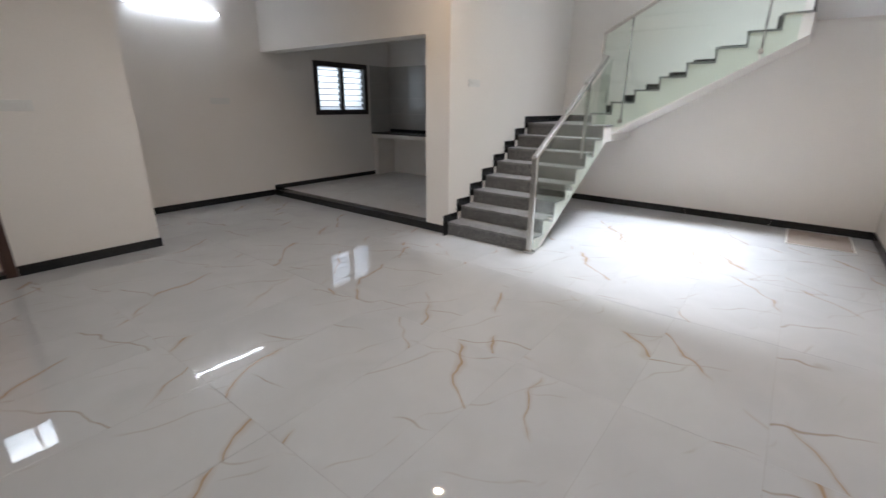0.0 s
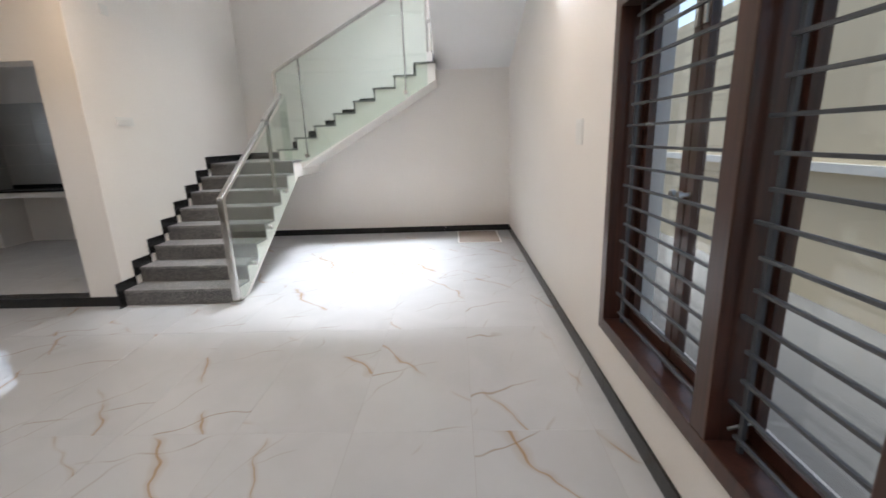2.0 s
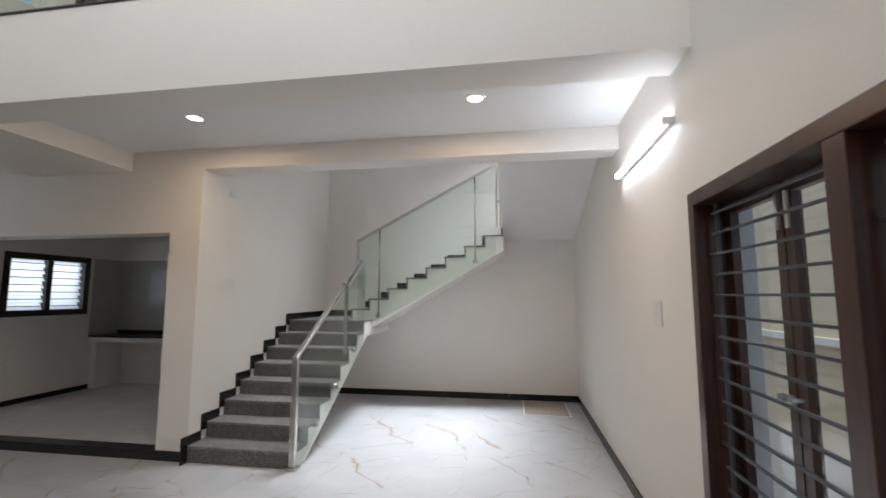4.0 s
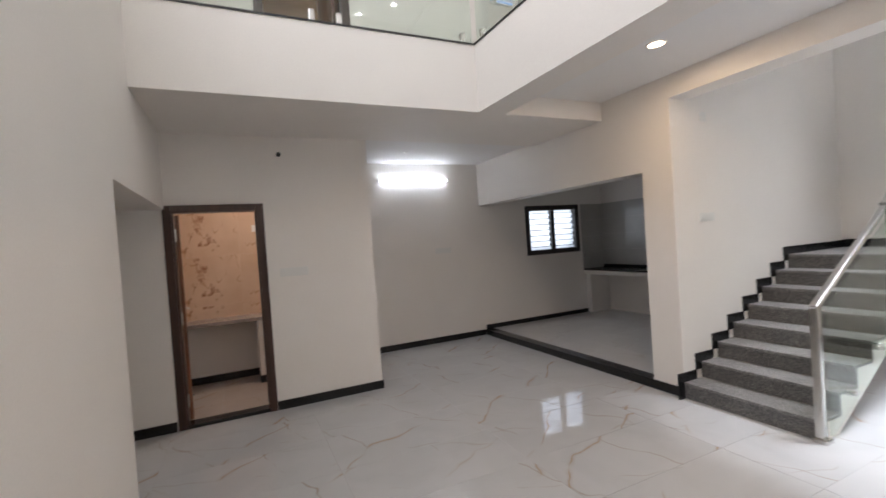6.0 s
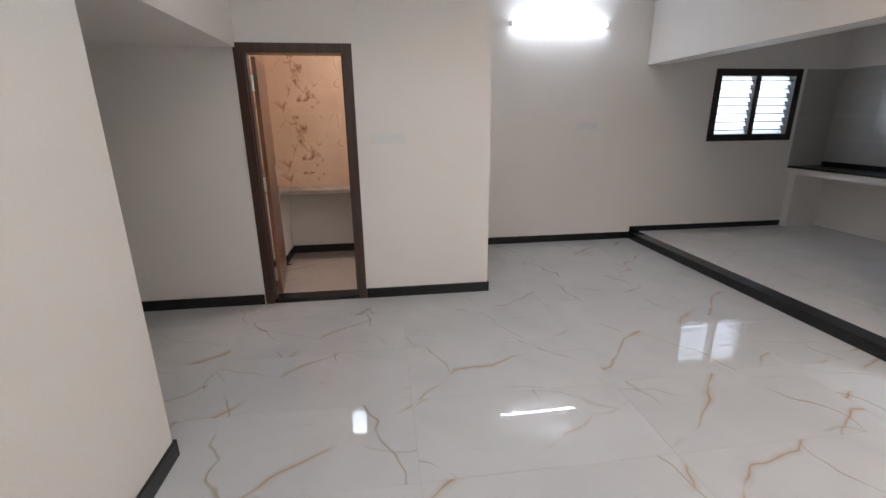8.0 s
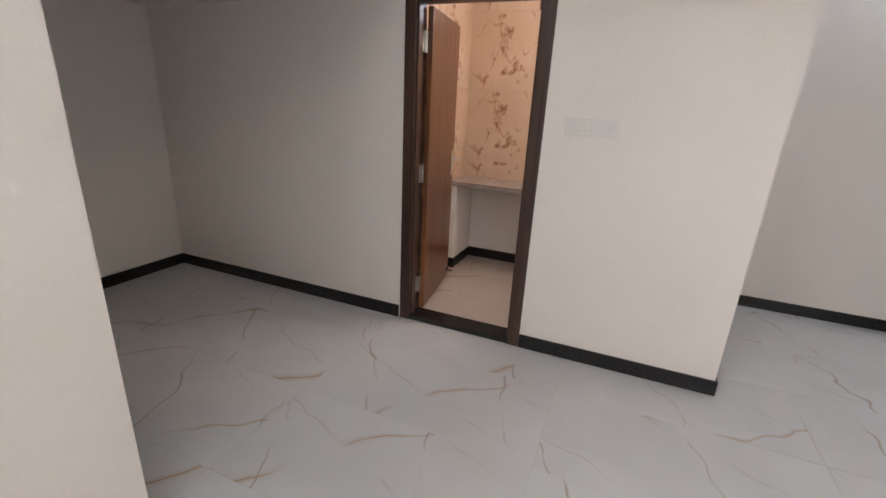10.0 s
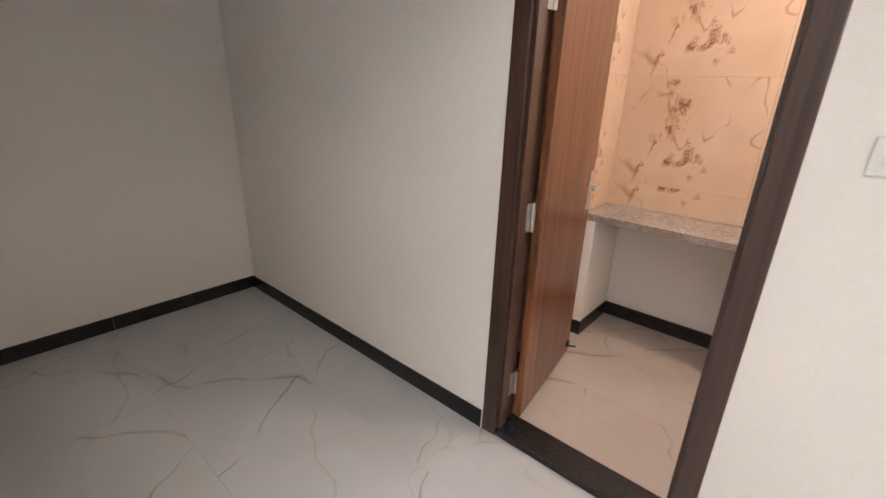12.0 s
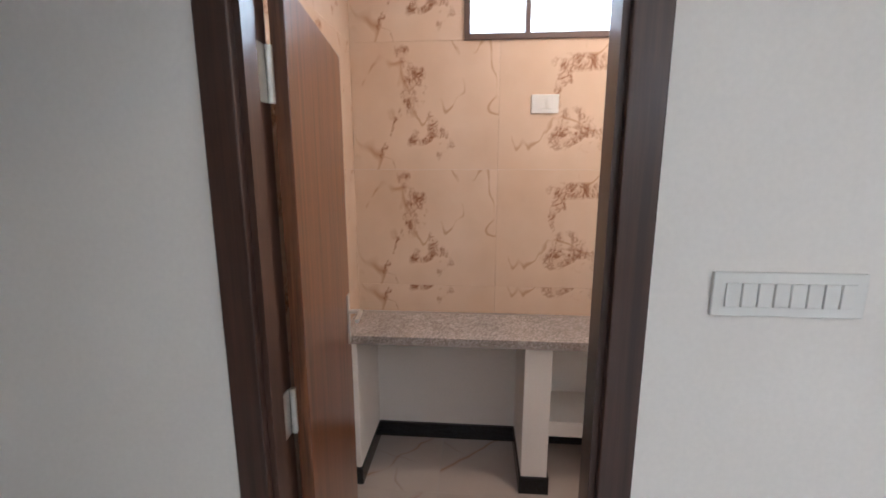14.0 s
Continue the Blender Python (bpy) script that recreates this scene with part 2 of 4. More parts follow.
def vein_tile(name, mirror=1.0):
    """Peach wall tile with a band of crackled brown veining; local y across, z up, 0.80 x 0.65 m."""
    m = bpy.data.materials.new(name)
    m.use_nodes = True
    nt = m.node_tree
    b = nt.nodes["Principled BSDF"]
    vec = object_coords(nt, shift=False)
    warp = nt.nodes.new("ShaderNodeTexNoise")
    warp.inputs["Scale"].default_value, warp.inputs["Detail"].default_value = 5.0, 3.0
    nt.links.new(vec, warp.inputs["Vector"])
    sep = nt.nodes.new("ShaderNodeSeparateXYZ")
    nt.links.new(vec, sep.inputs[0])
    y, z = sep.outputs["Y"], sep.outputs["Z"]
    w = math_node(nt, "MULTIPLY", math_node(nt, "SUBTRACT", warp.outputs["Fac"], 0.5), 0.42)
    # two lumps of crackle, one above the other, with ragged edges

    def lump(cy, cz, ry, rz):
        a = math_node(nt, "DIVIDE", math_node(nt, "ADD", math_node(nt, "SUBTRACT", y, cy), w), ry)
        c = math_node(nt, "DIVIDE", math_node(nt, "SUBTRACT", z, cz), rz)
        d = math_node(nt, "SQRT", math_node(nt, "ADD", math_node(nt, "MULTIPLY", a, a), math_node(nt, "MULTIPLY", c, c)))
        return ramp_node(nt, d, 0.75, 1.1, 1.0, 0.0)
    if mirror > 0:
        blots = (lump(0.27, 0.57, 0.05, 0.05), lump(0.31, 0.42, 0.06, 0.15), lump(0.43, 0.17, 0.05, 0.12), lump(0.22, 0.16, 0.016, 0.16))
    else:
        blots = (lump(0.40, 0.52, 0.17, 0.045), lump(0.30, 0.42, 0.03, 0.12), lump(0.40, 0.20, 0.10, 0.11), lump(0.62, 0.30, 0.02, 0.16))
    band = functools.reduce(lambda p, q: math_node(nt, "MAXIMUM", p, q), blots)
    # inside the lumps: short slanting dashes that run together
    slant = nt.nodes.new("ShaderNodeMapping")
    slant.inputs["Rotation"].default_value = (0.55 * mirror, 0, 0)
    slant.inputs["Scale"].default_value = (1, 1.0, 0.55)
    nt.links.new(vec, slant.inputs["Vector"])

    def dashes(scale, wide, distortion):
        n = noise_node(nt, slant.outputs[0], scale, 3.0, distortion)
        return ramp_node(nt, math_node(nt, "ABSOLUTE", math_node(nt, "SUBTRACT", n, 0.5)), 0.0, wide, 1.0, 0.0)
    ragged = ramp_node(nt, noise_node(nt, vec, 15.0, 3.0, 0.5), 0.41, 0.54, 0.0, 1.0)
    marks = math_node(nt, "MAXIMUM", dashes(15.0, 0.06, 1.6), math_node(nt, "MULTIPLY", dashes(30.0, 0.06, 1.2), 0.7))
    heavy = math_node(nt, "MULTIPLY", math_node(nt, "MULTIPLY", marks, ragged), band)
    wash = math_node(nt, "MULTIPLY", math_node(nt, "MULTIPLY", band, ragged), 0.22)
    # long threads that leave the lumps
    n1 = noise_node(nt, slant.outputs[0], 3.4, 2.5, 0.3)
    thread = ramp_node(nt, math_node(nt, "ABSOLUTE", math_node(nt, "SUBTRACT", n1, 0.47)), 0.0, 0.013, 1.0, 0.0)
    thread = math_node(nt, "MULTIPLY", thread, ramp_node(nt, noise_node(nt, vec, 6.5, 2.0), 0.44, 0.58, 0.0, 0.75))
    cloud = ramp_node(nt, noise_node(nt, vec, 3.0, 4.0), 0.3, 0.7)
    col = mix_node(nt, cloud, (0.63, 0.455, 0.325), (0.72, 0.55, 0.415))
    col = mix_node(nt, thread, col, (0.40, 0.21, 0.10))
    col = mix_node(nt, wash, col, (0.42, 0.22, 0.11))
    col = mix_node(nt, math_node(nt, "MULTIPLY", heavy, 0.95), col, (0.23, 0.08, 0.028))
    nt.links.new(col, b.inputs["Base Color"])
    b.inputs["Roughness"].default_value = 0.16
    return m


M_WALL = material("cream_wall_paint", (0.84, 0.80, 0.755), 0.55, grain=90, bump=0.10, spread=0.035)
M_CEIL = material("white_ceiling_paint", (0.84, 0.83, 0.82), 0.6, grain=90, bump=0.10, spread=0.03)
M_FLOOR = marble("veined_floor_tile", (0.53, 0.535, 0.545), (0.36, 0.22, 0.10), 0.016)
M_KFLOOR = marble("kitchen_floor_tile", (0.62, 0.61, 0.60), (0.45, 0.36, 0.27), 0.08, 0.4)
M_BFLOOR = marble("bath_floor_tile", (0.47, 0.40, 0.355), (0.30, 0.15, 0.07), 0.12)
M_GROUT = material("pale_grout", (0.38, 0.37, 0.36), 0.8, grain=120, spread=0.08)
M_BLACK = granite("black_granite", (0.006, 0.006, 0.007), (0.035, 0.035, 0.038), 240, 0.25)
M_STEP = granite("grey_step_granite", (0.13, 0.127, 0.125), (0.34, 0.327, 0.318), 150, 0.45, 0.35)
# step granite again; the upright faces' shade is put into this darker tone
M_RISER = granite("shade_darkened_riser_granite", (0.085, 0.082, 0.08), (0.24, 0.23, 0.22), 150, 0.4, 0.4)
M_COUNTER = granite("brown_pink_granite", (0.27, 0.23, 0.21), (0.50, 0.45, 0.42), 150, 0.25, 0.25)
M_KTILE = material("grey_kitchen_tile", (0.44, 0.43, 0.41), 0.2, grain=8, spread=0.06)
M_TILE_A = vein_tile("peach_vein_tile")
M_TILE_B = vein_tile("peach_vein_tile_mirrored", -1.0)
M_FRAME = wood("dark_brown_frame_wood", (0.035, 0.017, 0.012), (0.085, 0.042, 0.03), 30, 0.35)
M_WINFRAME = wood("reddish_brown_window_wood", (0.03, 0.011, 0.007), (0.085, 0.032, 0.02), 30, 0.35)
M_LEAF = wood("walnut_laminate", (0.034, 0.010, 0.004), (0.26, 0.095, 0.038), 34, 0.28)
M_UPVC = material("dark_brown_window_frame", (0.030, 0.021, 0.018), 0.4, grain=60, spread=0.1)
# brown aluminium, its colour paled to hold the glare round the bright panes
M_BROWNALU_GLARE = material("brown_anodised_frame_in_glare", (0.13, 0.09, 0.075), 0.4, 0.3, grain=60, spread=0.1)
M_STEEL = material("polished_steel", (0.62, 0.61, 0.59), 0.22, 1.0, grain=30, spread=0.05)
M_HINGE = material("satin_steel", (0.66, 0.65, 0.62), 0.35, 1.0, grain=60, spread=0.1)
M_GRILL = material("grey_painted_grill", (0.075, 0.08, 0.088), 0.45, grain=60, spread=0.12)
M_WHITE = material("white_plastic", (0.78, 0.77, 0.74), 0.3, grain=50, spread=0.02)
M_DARK = material("dark_plastic", (0.03, 0.03, 0.03), 0.5, grain=50, spread=0.1)
M_GLASS = glass_mat("greenish_clear_glass", (0.925, 0.965, 0.94))
M_PANE = glass_mat("clear_window_glass", (0.95, 0.97, 0.97))
M_LOUVRE = frosted("frosted_louvre_glass")
M_TUBE = glow("lit_tube", (0.86, 0.93, 1.0), 16.0)
# window-wall tube, its glow raised to brighten the walls and passage
M_TUBE_STRONG = glow("lit_stronger_tube", (0.88, 0.94, 1.0), 27.0)
M_LED = glow("warm_lit_diffuser", (1.0, 0.76, 0.50), 9.0)
M_LEDW = glow("white_lit_diffuser", (1.0, 0.96, 0.90), 60.0)
M_OUT = material("outer_wall_paint", (0.68, 0.585, 0.42), 0.8, grain=50, bump=0.2, spread=0.06)
M_COURT = material("grey_court_cement", (0.20, 0.195, 0.185), 0.7, grain=25, bump=0.3, spread=0.15)
M_GROUND = material("concrete_ground", (0.36, 0.35, 0.33), 0.9, grain=20, bump=0.4, spread=0.15)
M_ORANGE = material("orange_wall_paint", (0.70, 0.44, 0.25), 0.6, grain=80, bump=0.1, spread=0.04)


# ---------------------------------------------------------------- mesh helpers
def box(bm, x0, x1, y0, y1, z0, z1, bevel=0.0):
    r = bmesh.ops.create_cube(bm, size=1.0)
    m = Matrix.Translation(((x0 + x1) / 2, (y0 + y1) / 2, (z0 + z1) / 2)) @ Matrix.Diagonal((x1 - x0, y1 - y0, z1 - z0, 1))
    bmesh.ops.transform(bm, matrix=m, verts=r["verts"])
    if bevel:
        edges = list({e for v in r["verts"] for e in v.link_edges})
        bmesh.ops.bevel(bm, geom=edges, offset=bevel, segments=2, affect="EDGES", profile=0.6)
    return bm


def boxes(*rows, bevel=0.0):
    bm = bmesh.new()
    for r in rows:
        box(bm, *r, bevel=bevel)
    return bm


def rod(p, q, r, seg=14, bm=None):
    bm = bm or bmesh.new()
    p, q = Vector(p), Vector(q)
    m = Matrix.Translation((p + q) / 2) @ (q - p).to_track_quat("Z", "Y").to_matrix().to_4x4()
    bmesh.ops.create_cone(bm, cap_ends=True, segments=seg, radius1=r, radius2=r, depth=(q - p).length, matrix=m)
    return bm


def bar(p, q, w, h, bm=None, bevel=0.0):
    """A square tube from p to q, w across and h deep."""
    bm = bm or bmesh.new()
    p, q = Vector(p), Vector(q)
    m = Matrix.Translation((p + q) / 2) @ (q - p).to_track_quat("Z", "Y").to_matrix().to_4x4() @ Matrix.Diagonal((w, h, (q - p).length, 1))
    r = bmesh.ops.create_cube(bm, size=1.0, matrix=m)
    if bevel:
        bmesh.ops.bevel(bm, geom=list({e for v in r["verts"] for e in v.link_edges}), offset=bevel, segments=2, affect="EDGES")
    return bm


def prism(profile, axis, a, b, bm=None):
    """A flat profile drawn out along an axis from a to b; profile in the two other axes, in x, y, z order."""
    bm = bm or bmesh.new()

    def at(p, v):
        return (v, *p) if axis == "x" else (p[0], v, p[1]) if axis == "y" else (*p, v)
    lo, hi = [[bm.verts.new(at(p, v)) for p in profile] for v in (a, b)]
    bm.faces.new(lo)
    bm.faces.new(hi[::-1])
    n = len(profile)
    for i in range(n):
        bm.faces.new((lo[i], hi[i], hi[(i + 1) % n], lo[(i + 1) % n]))
    bmesh.ops.recalc_face_normals(bm, faces=bm.faces[:])
    return bm


ORIGIN = {}


def link(name, bm, mat, origin, smooth=False):
    me = bpy.data.meshes.new(name)
    bmesh.ops.translate(bm, verts=bm.verts[:], vec=-Vector(origin))
    bm.to_mesh(me)
    bm.free()
    me.materials.append(mat)
    if smooth:
        for p in me.polygons:
            p.use_smooth = len(p.vertices) == 4
    return new(name, me)


def part(name, bm, mat, parent, label="", smooth=False):
    """One mesh under a thing or under a part; bm in world coordinates."""
    ob = link(name, bm, mat, ORIGIN[parent.name], smooth)
    ob.parent = parent
    ORIGIN[ob.name] = ORIGIN[parent.name]
    return tagged(ob, label)


def thing(name, at, label, category, group="", kind=""):
    ob = new(name)
    ob.empty_display_size = 0.1
    ob.location = at
    ORIGIN[ob.name] = Vector(at)
    return tagged(ob, label, category, group, kind)


def solid(name, bm, mat, at, label, category, group="", kind="", smooth=False):
    """A thing that is one mesh."""
    ob = link(name, bm, mat, at, smooth)
    ob.location = at
    ORIGIN[ob.name] = Vector(at)
    return tagged(ob, label, category, group, kind)


def structure(name, bm, mat, label, category="wall"):
    return solid(name, bm, mat, (0, 0, 0), label, category, kind="structure")


# ---------------------------------------------------------------- plan
XW, YB, YL, XD, XN, YN, YK = 1.245, 7.68, 0.50, -4.675, -6.20, 2.456, 4.735
YKB = 7.42                      # kitchen back wall
XS, XS2 = -2.65, -1.60          # stair wall and open side of the first flight
XV, YV = -3.455, 3.205          # corner of the void
ZS, ZU, ZR = 2.775, 3.40, 6.0  # soffit, upper floor, roof
KF = 0.075                      # kitchen floor

structure("ground", boxes((-400, 400, -400, 400, -0.5, -0.16)), M_GROUND, "grey concrete ground around the house", "ground")
structure("wall_right", boxes((XW, 1.49, 0.27, 1.66, -0.16, ZR), (XW, 1.49, 3.24, 7.91, -0.16, ZR), (XW, 1.49, 1.66, 3.24, -0.16, 0.40), (XW, 1.49, 1.66, 3.24, 2.02, ZR)),
          M_WALL, "smooth cream painted wall with a tall grilled window")
structure("wall_back", boxes((-2.98, XW, YB, 7.91, -0.16, ZR)), M_WALL, "smooth cream painted wall behind the staircase")
structure("wall_stair", boxes((-2.98, XS, YK, YB, -0.16, ZR)), M_WALL, "cream painted wall and pier beside the stairs")
structure("wall_left", boxes((-2.835, -2.5, 0.27, YL, -0.16, ZR), (0.5, XW, 0.27, YL, -0.16, ZR), (-2.5, 0.5, 0.27, YL, -0.16, 4.25), (-2.5, 0.5, 0.27, YL, 5.65, ZR),
                             (XD, -2.835, 0.27, YL, 2.065, ZR)), M_WALL, "cream painted wall with a low passage opening")
structure("wall_alcove_end", boxes((-4.8, -2.69, -1.96, -1.735, -0.16, 2.3)), M_WALL, "cream painted end wall of the passage")
structure("wall_alcove_side", boxes((-2.835, -2.69, -1.735, 0.27, -0.16, 2.3)), M_WALL, "cream painted side wall of the passage")
structure("wall_door", boxes((-4.80, XD, -1.735, 0.481, -0.16, ZS), (-4.80, XD, 1.350, YN, -0.16, ZS), (-4.80, XD, 0.481, 1.350, 2.10, ZS)), M_WALL,
          "cream painted wall with the bathroom doorway")
structure("wall_upper_left", boxes((-4.80, XD, 0.27, 1.40, ZS, ZR), (-4.80, XD, 2.38, 4.20, ZS + 0.03, ZR), (-4.80, XD, 4.65, 4.97, ZS + 0.03, ZR), (-4.80, XD, 4.20, 4.65, ZS + 0.03, 4.57), (-4.80, XD, 4.20, 4.65, 4.95, ZR), (-4.80, XD, 1.40, 2.38, ZS, ZU), (-4.80, XD, 1.40, 2.38, 5.5, ZR)), M_WALL,
          "cream painted upper storey wall with a doorway")
structure("wall_return", boxes((XN, -4.80, 2.33, YN, -0.16, 3.0)), M_WALL, "cream painted return wall of the nook")
structure("wall_kitchen_window", boxes((-6.43, XN, 2.33, 5.65, -0.16, 3.0), (-6.43, XN, 6.84, YB, -0.16, 3.0), (-6.43, XN, 5.65, 6.84, -0.16, 1.235), (-6.43, XN, 5.65, 6.84, 2.10, 3.0)),
          M_WALL, "cream painted wall of nook and kitchen with a window")
structure("wall_kitchen_back", boxes((XN, -2.98, YKB, YB, -0.16, 3.0)), M_WALL, "cream painted kitchen back wall")
structure("wall_bath_back", boxes((-6.42, -6.22, 0.20, 2.33, -0.16, 0.79), (-6.42, -6.17, 0.20, 0.935, 0.79, 3.0), (-6.42, -6.17, 1.735, 2.33, 0.79, 3.0), (-6.42, -6.17, 0.935, 1.735, 0.79, 2.235), (-6.42, -6.17, 0.935, 1.735, 2.68, 3.0)),
          M_WALL, "bathroom back wall below a high window")
structure("wall_bath_side", boxes((-6.17, -4.80, 0.21, 0.335, -0.16, 3.0)), M_WALL, "bathroom side wall")
structure("wall_upper_back", boxes((XD, -4.33, YK, 4.97, ZU, ZR), (-3.33, -2.98, YK, 4.97, ZU, ZR), (XS, XW, YK, 4.97, ZU, ZR), (-4.33, -3.33, YK, 4.97, 5.5, ZR)), M_WALL,
          "cream painted upper storey wall with a dark door")
structure("wall_upper_room", boxes((-6.3, -6.2, 0.27, 3.9, ZU, ZR), (-6.2, -4.8, 0.17, 0.27, ZU, ZR), (-6.3, -4.8, 3.9, 4.0, ZU, ZR)), M_ORANGE, "warm orange wall of an upper room")

structure("beam_kitchen", boxes((XN, -2.98, YK, 4.97, 2.137, ZU)), M_WALL, "cream painted beam over the kitchen opening", "beam")
structure("beam_stairs", boxes((XS, XW, YK, 4.97, 2.765, ZU - 0.2)), M_WALL, "cream painted beam in front of the stairwell", "beam")
structure("beam_void", boxes((XV, XW, YV, 3.50, ZS, ZU)), M_WALL, "cream painted beam along the void edge", "beam")
structure("ceiling_hall", boxes((XD, XV, YL, YK, ZS, ZU - 0.002)), M_WALL, "cream plastered ceiling and slab edge", "ceiling")
structure("ceiling_strip", boxes((XV, XW, 3.50, YK, 2.97, ZU - 0.003)), M_CEIL, "white recessed ceiling strip between beams", "ceiling")
structure("ceiling_nook", boxes((XN, XD - 0.001, YN, YK, 2.81, 3.0)), M_CEIL, "white nook ceiling", "ceiling")
structure("ceiling_kitchen", boxes((XN, -2.98, 4.97, YKB, 2.62, 3.0)), M_CEIL, "white kitchen ceiling", "ceiling")
structure("ceiling_bath", boxes((-6.17, -4.80, 0.335, 2.33, 2.86, 3.0)), M_CEIL, "white bathroom ceiling", "ceiling")
structure("ceiling_alcove", boxes((XD, -2.835, -1.735, 0.27, 2.065, 2.3)), M_WALL, "low cream passage ceiling", "ceiling")
structure("floor_upper_room", boxes((-6.2, -4.8, 0.27, 4.97, 3.25, ZU - 0.004)), M_KFLOOR, "pale tiled upper room floor", "floor")
structure("ceiling_roof", boxes((-6.3, -4.8, 0.17, 4.0, ZR, 6.2), (-4.8, 1.49, 0.17, 5.9, ZR, 6.2), (-2.98, -1.52, 5.9, 7.91, ZR, 6.2), (0.72, 1.49, 5.9, 7.91, ZR, 6.2), (-1.52, 0.72, 6.5, 7.91, ZR, 6.2)), M_CEIL, "white upper storey ceiling with a skylight slot", "ceiling")

# ---------------------------------------------------------------- stairs
G1 = [YK - 0.005 + 0.255 * k for k in range(8)]           # risers of the first flight, along y
R = 0.15
G2 = [-1.90] + [-1.648 + 0.268 * k for k in range(7)]     # risers of the second flight, along x
Y2 = 6.85
Z2 = [1.2 + 0.1431 * (k + 1) for k in range(8)]

stairs = thing("staircase", (XS, YK, 0), "grey granite staircase with cream plastered sides turning round a landing", "staircase")
prof = [(G1[0] + 0.02, 0.0)]
for k, y in enumerate(G1):
    prof += [(y + 0.02, R * (k + 1) - 0.025), ((G1[k + 1] if k < 7 else YB) + 0.02 * (k < 7), R * (k + 1) - 0.025)]
prof += [(YB, 0.99), (6.66, 0.99), (4.97, 0.0)]
part("first_flight", prism(prof, "x", XS, XS2), M_WALL, stairs, "cream plastered flight")
prof = [(G2[0] + 0.02, 1.176)]
for k, x in enumerate(G2):
    prof += [(x + 0.02, Z2[k] - 0.022), ((G2[k + 1] + 0.02 if k < 7 else 0.22), Z2[k] - 0.022)]
prof += [(0.22, 2.13), (XS2 - 0.1, 1.03), (XS2 - 0.1, 0.99)]
part("second_flight", prism(prof, "y", Y2, YB), M_WALL, stairs, "cream plastered flight with sloping underside")
part("third_flight", prism([(YB, 2.36), (YB, 2.62), (4.97, 3.44), (4.97, 3.173)], "x", 0.2, XW), M_CEIL, stairs, "white plastered underside of the upper flight")
for k, y in enumerate(G1):
    z, nxt = R * (k + 1), (G1[k + 1] if k < 7 else YB)
    part("tread", boxes((XS, XS2 + 0.006, y - 0.012, nxt + 0.018 * (k < 7), z - 0.025, z), bevel=0.004), M_STEP, stairs)
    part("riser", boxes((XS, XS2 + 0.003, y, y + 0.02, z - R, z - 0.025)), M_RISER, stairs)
    # stepped black skirting on the wall
    end = (G1[k + 1] if k < 7 else YB) - 0.085
    part("skirting", boxes((XS, XS + 0.014, y - 0.085, (end if k < 7 else YB), z, z + 0.085), (XS, XS + 0.014, y - 0.085, y - 0.012, max(z - R, 0.0) + (0.085 if k else 0), z)), M_BLACK, stairs, "black granite skirting")
for k, x in enumerate(G2):
    z, nxt = Z2[k], (G2[k + 1] if k < 7 else 0.2)
    part("tread", boxes((x - 0.012, nxt + 0.018, Y2 - 0.006, YB, z - 0.022, z), bevel=0.004), M_STEP, stairs)
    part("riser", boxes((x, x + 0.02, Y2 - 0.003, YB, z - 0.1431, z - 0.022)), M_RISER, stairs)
    part("skirting", boxes((x - 0.085, nxt - 0.085 * (k < 7), YB - 0.014, YB, z, z + 0.095), (x - 0.085, x - 0.012, YB - 0.014, YB, z - 0.048, z)), M_BLACK, stairs, "black granite skirting")
part("skirting", boxes((XS + 0.014, G2[0] - 0.085, YB - 0.014, YB, 1.2, 1.295)), M_BLACK, stairs, "black granite skirting")
part("skirting", boxes((0.19, 0.205, Y2 + 0.02, YB - 0.02, 2.345, 2.44)), M_BLACK, stairs, "black granite skirting")


def standoff(p, axis, parent):
    d = Vector(axis)
    bm = rod(Vector(p) - d * 0.03, Vector(p) + d * 0.02, 0.028, 20)
    rod(Vector(p) + d * 0.02, Vector(p) + d * 0.03, 0.02, 20, bm)
    part("standoff", bm, M_STEEL, parent, "round steel glass fixing", smooth=True)


rail1 = thing("stair_railing", (XS2, YK, 0), "clear glass stair railing with polished steel handrail on the lower flight", "railing", "stair railings")
X1 = XS2 + 0.035
slope = 0.61
part("newel_post", boxes((X1 - 0.06, X1 - 0.004, 4.692, 4.748, 0.0, 0.97), bevel=0.005), M_STEEL, rail1, "square polished steel post")
part("base_plate", boxes((X1 - 0.075, X1 + 0.02, 4.675, 4.77, 0.0, 0.035), bevel=0.008), M_STEEL, rail1)
part("handrail", bar((X1 - 0.03, 4.69, 0.955), (X1 - 0.03, 6.36, 0.955 + slope * 1.67), 0.05, 0.045, bevel=0.008), M_STEEL, rail1, "polished steel handrail")
part("glass_pane", prism([(4.76, 0.05), (4.80, 0.04), (5.86, 0.60), (5.86, 1.62), (4.76, 0.955)], "x", X1 + 0.0, X1 + 0.012), M_GLASS, rail1, "clear greenish glass")
part("glass_pane", prism([(5.89, 0.62), (6.42, 0.93), (6.42, 1.94), (5.89, 1.64)], "x", X1 + 0.0, X1 + 0.012), M_GLASS, rail1, "clear greenish glass")
part("post", boxes((X1 - 0.045, X1 - 0.008, 5.86, 5.895, 0.85, 1.66), bevel=0.004), M_STEEL, rail1)
part("rail_bend", bar((X1 - 0.03, 6.34, 0.955 + slope * 1.65), (-1.80, 6.80, 2.02), 0.045, 0.04, bevel=0.007), M_STEEL, rail1, "polished steel handrail")
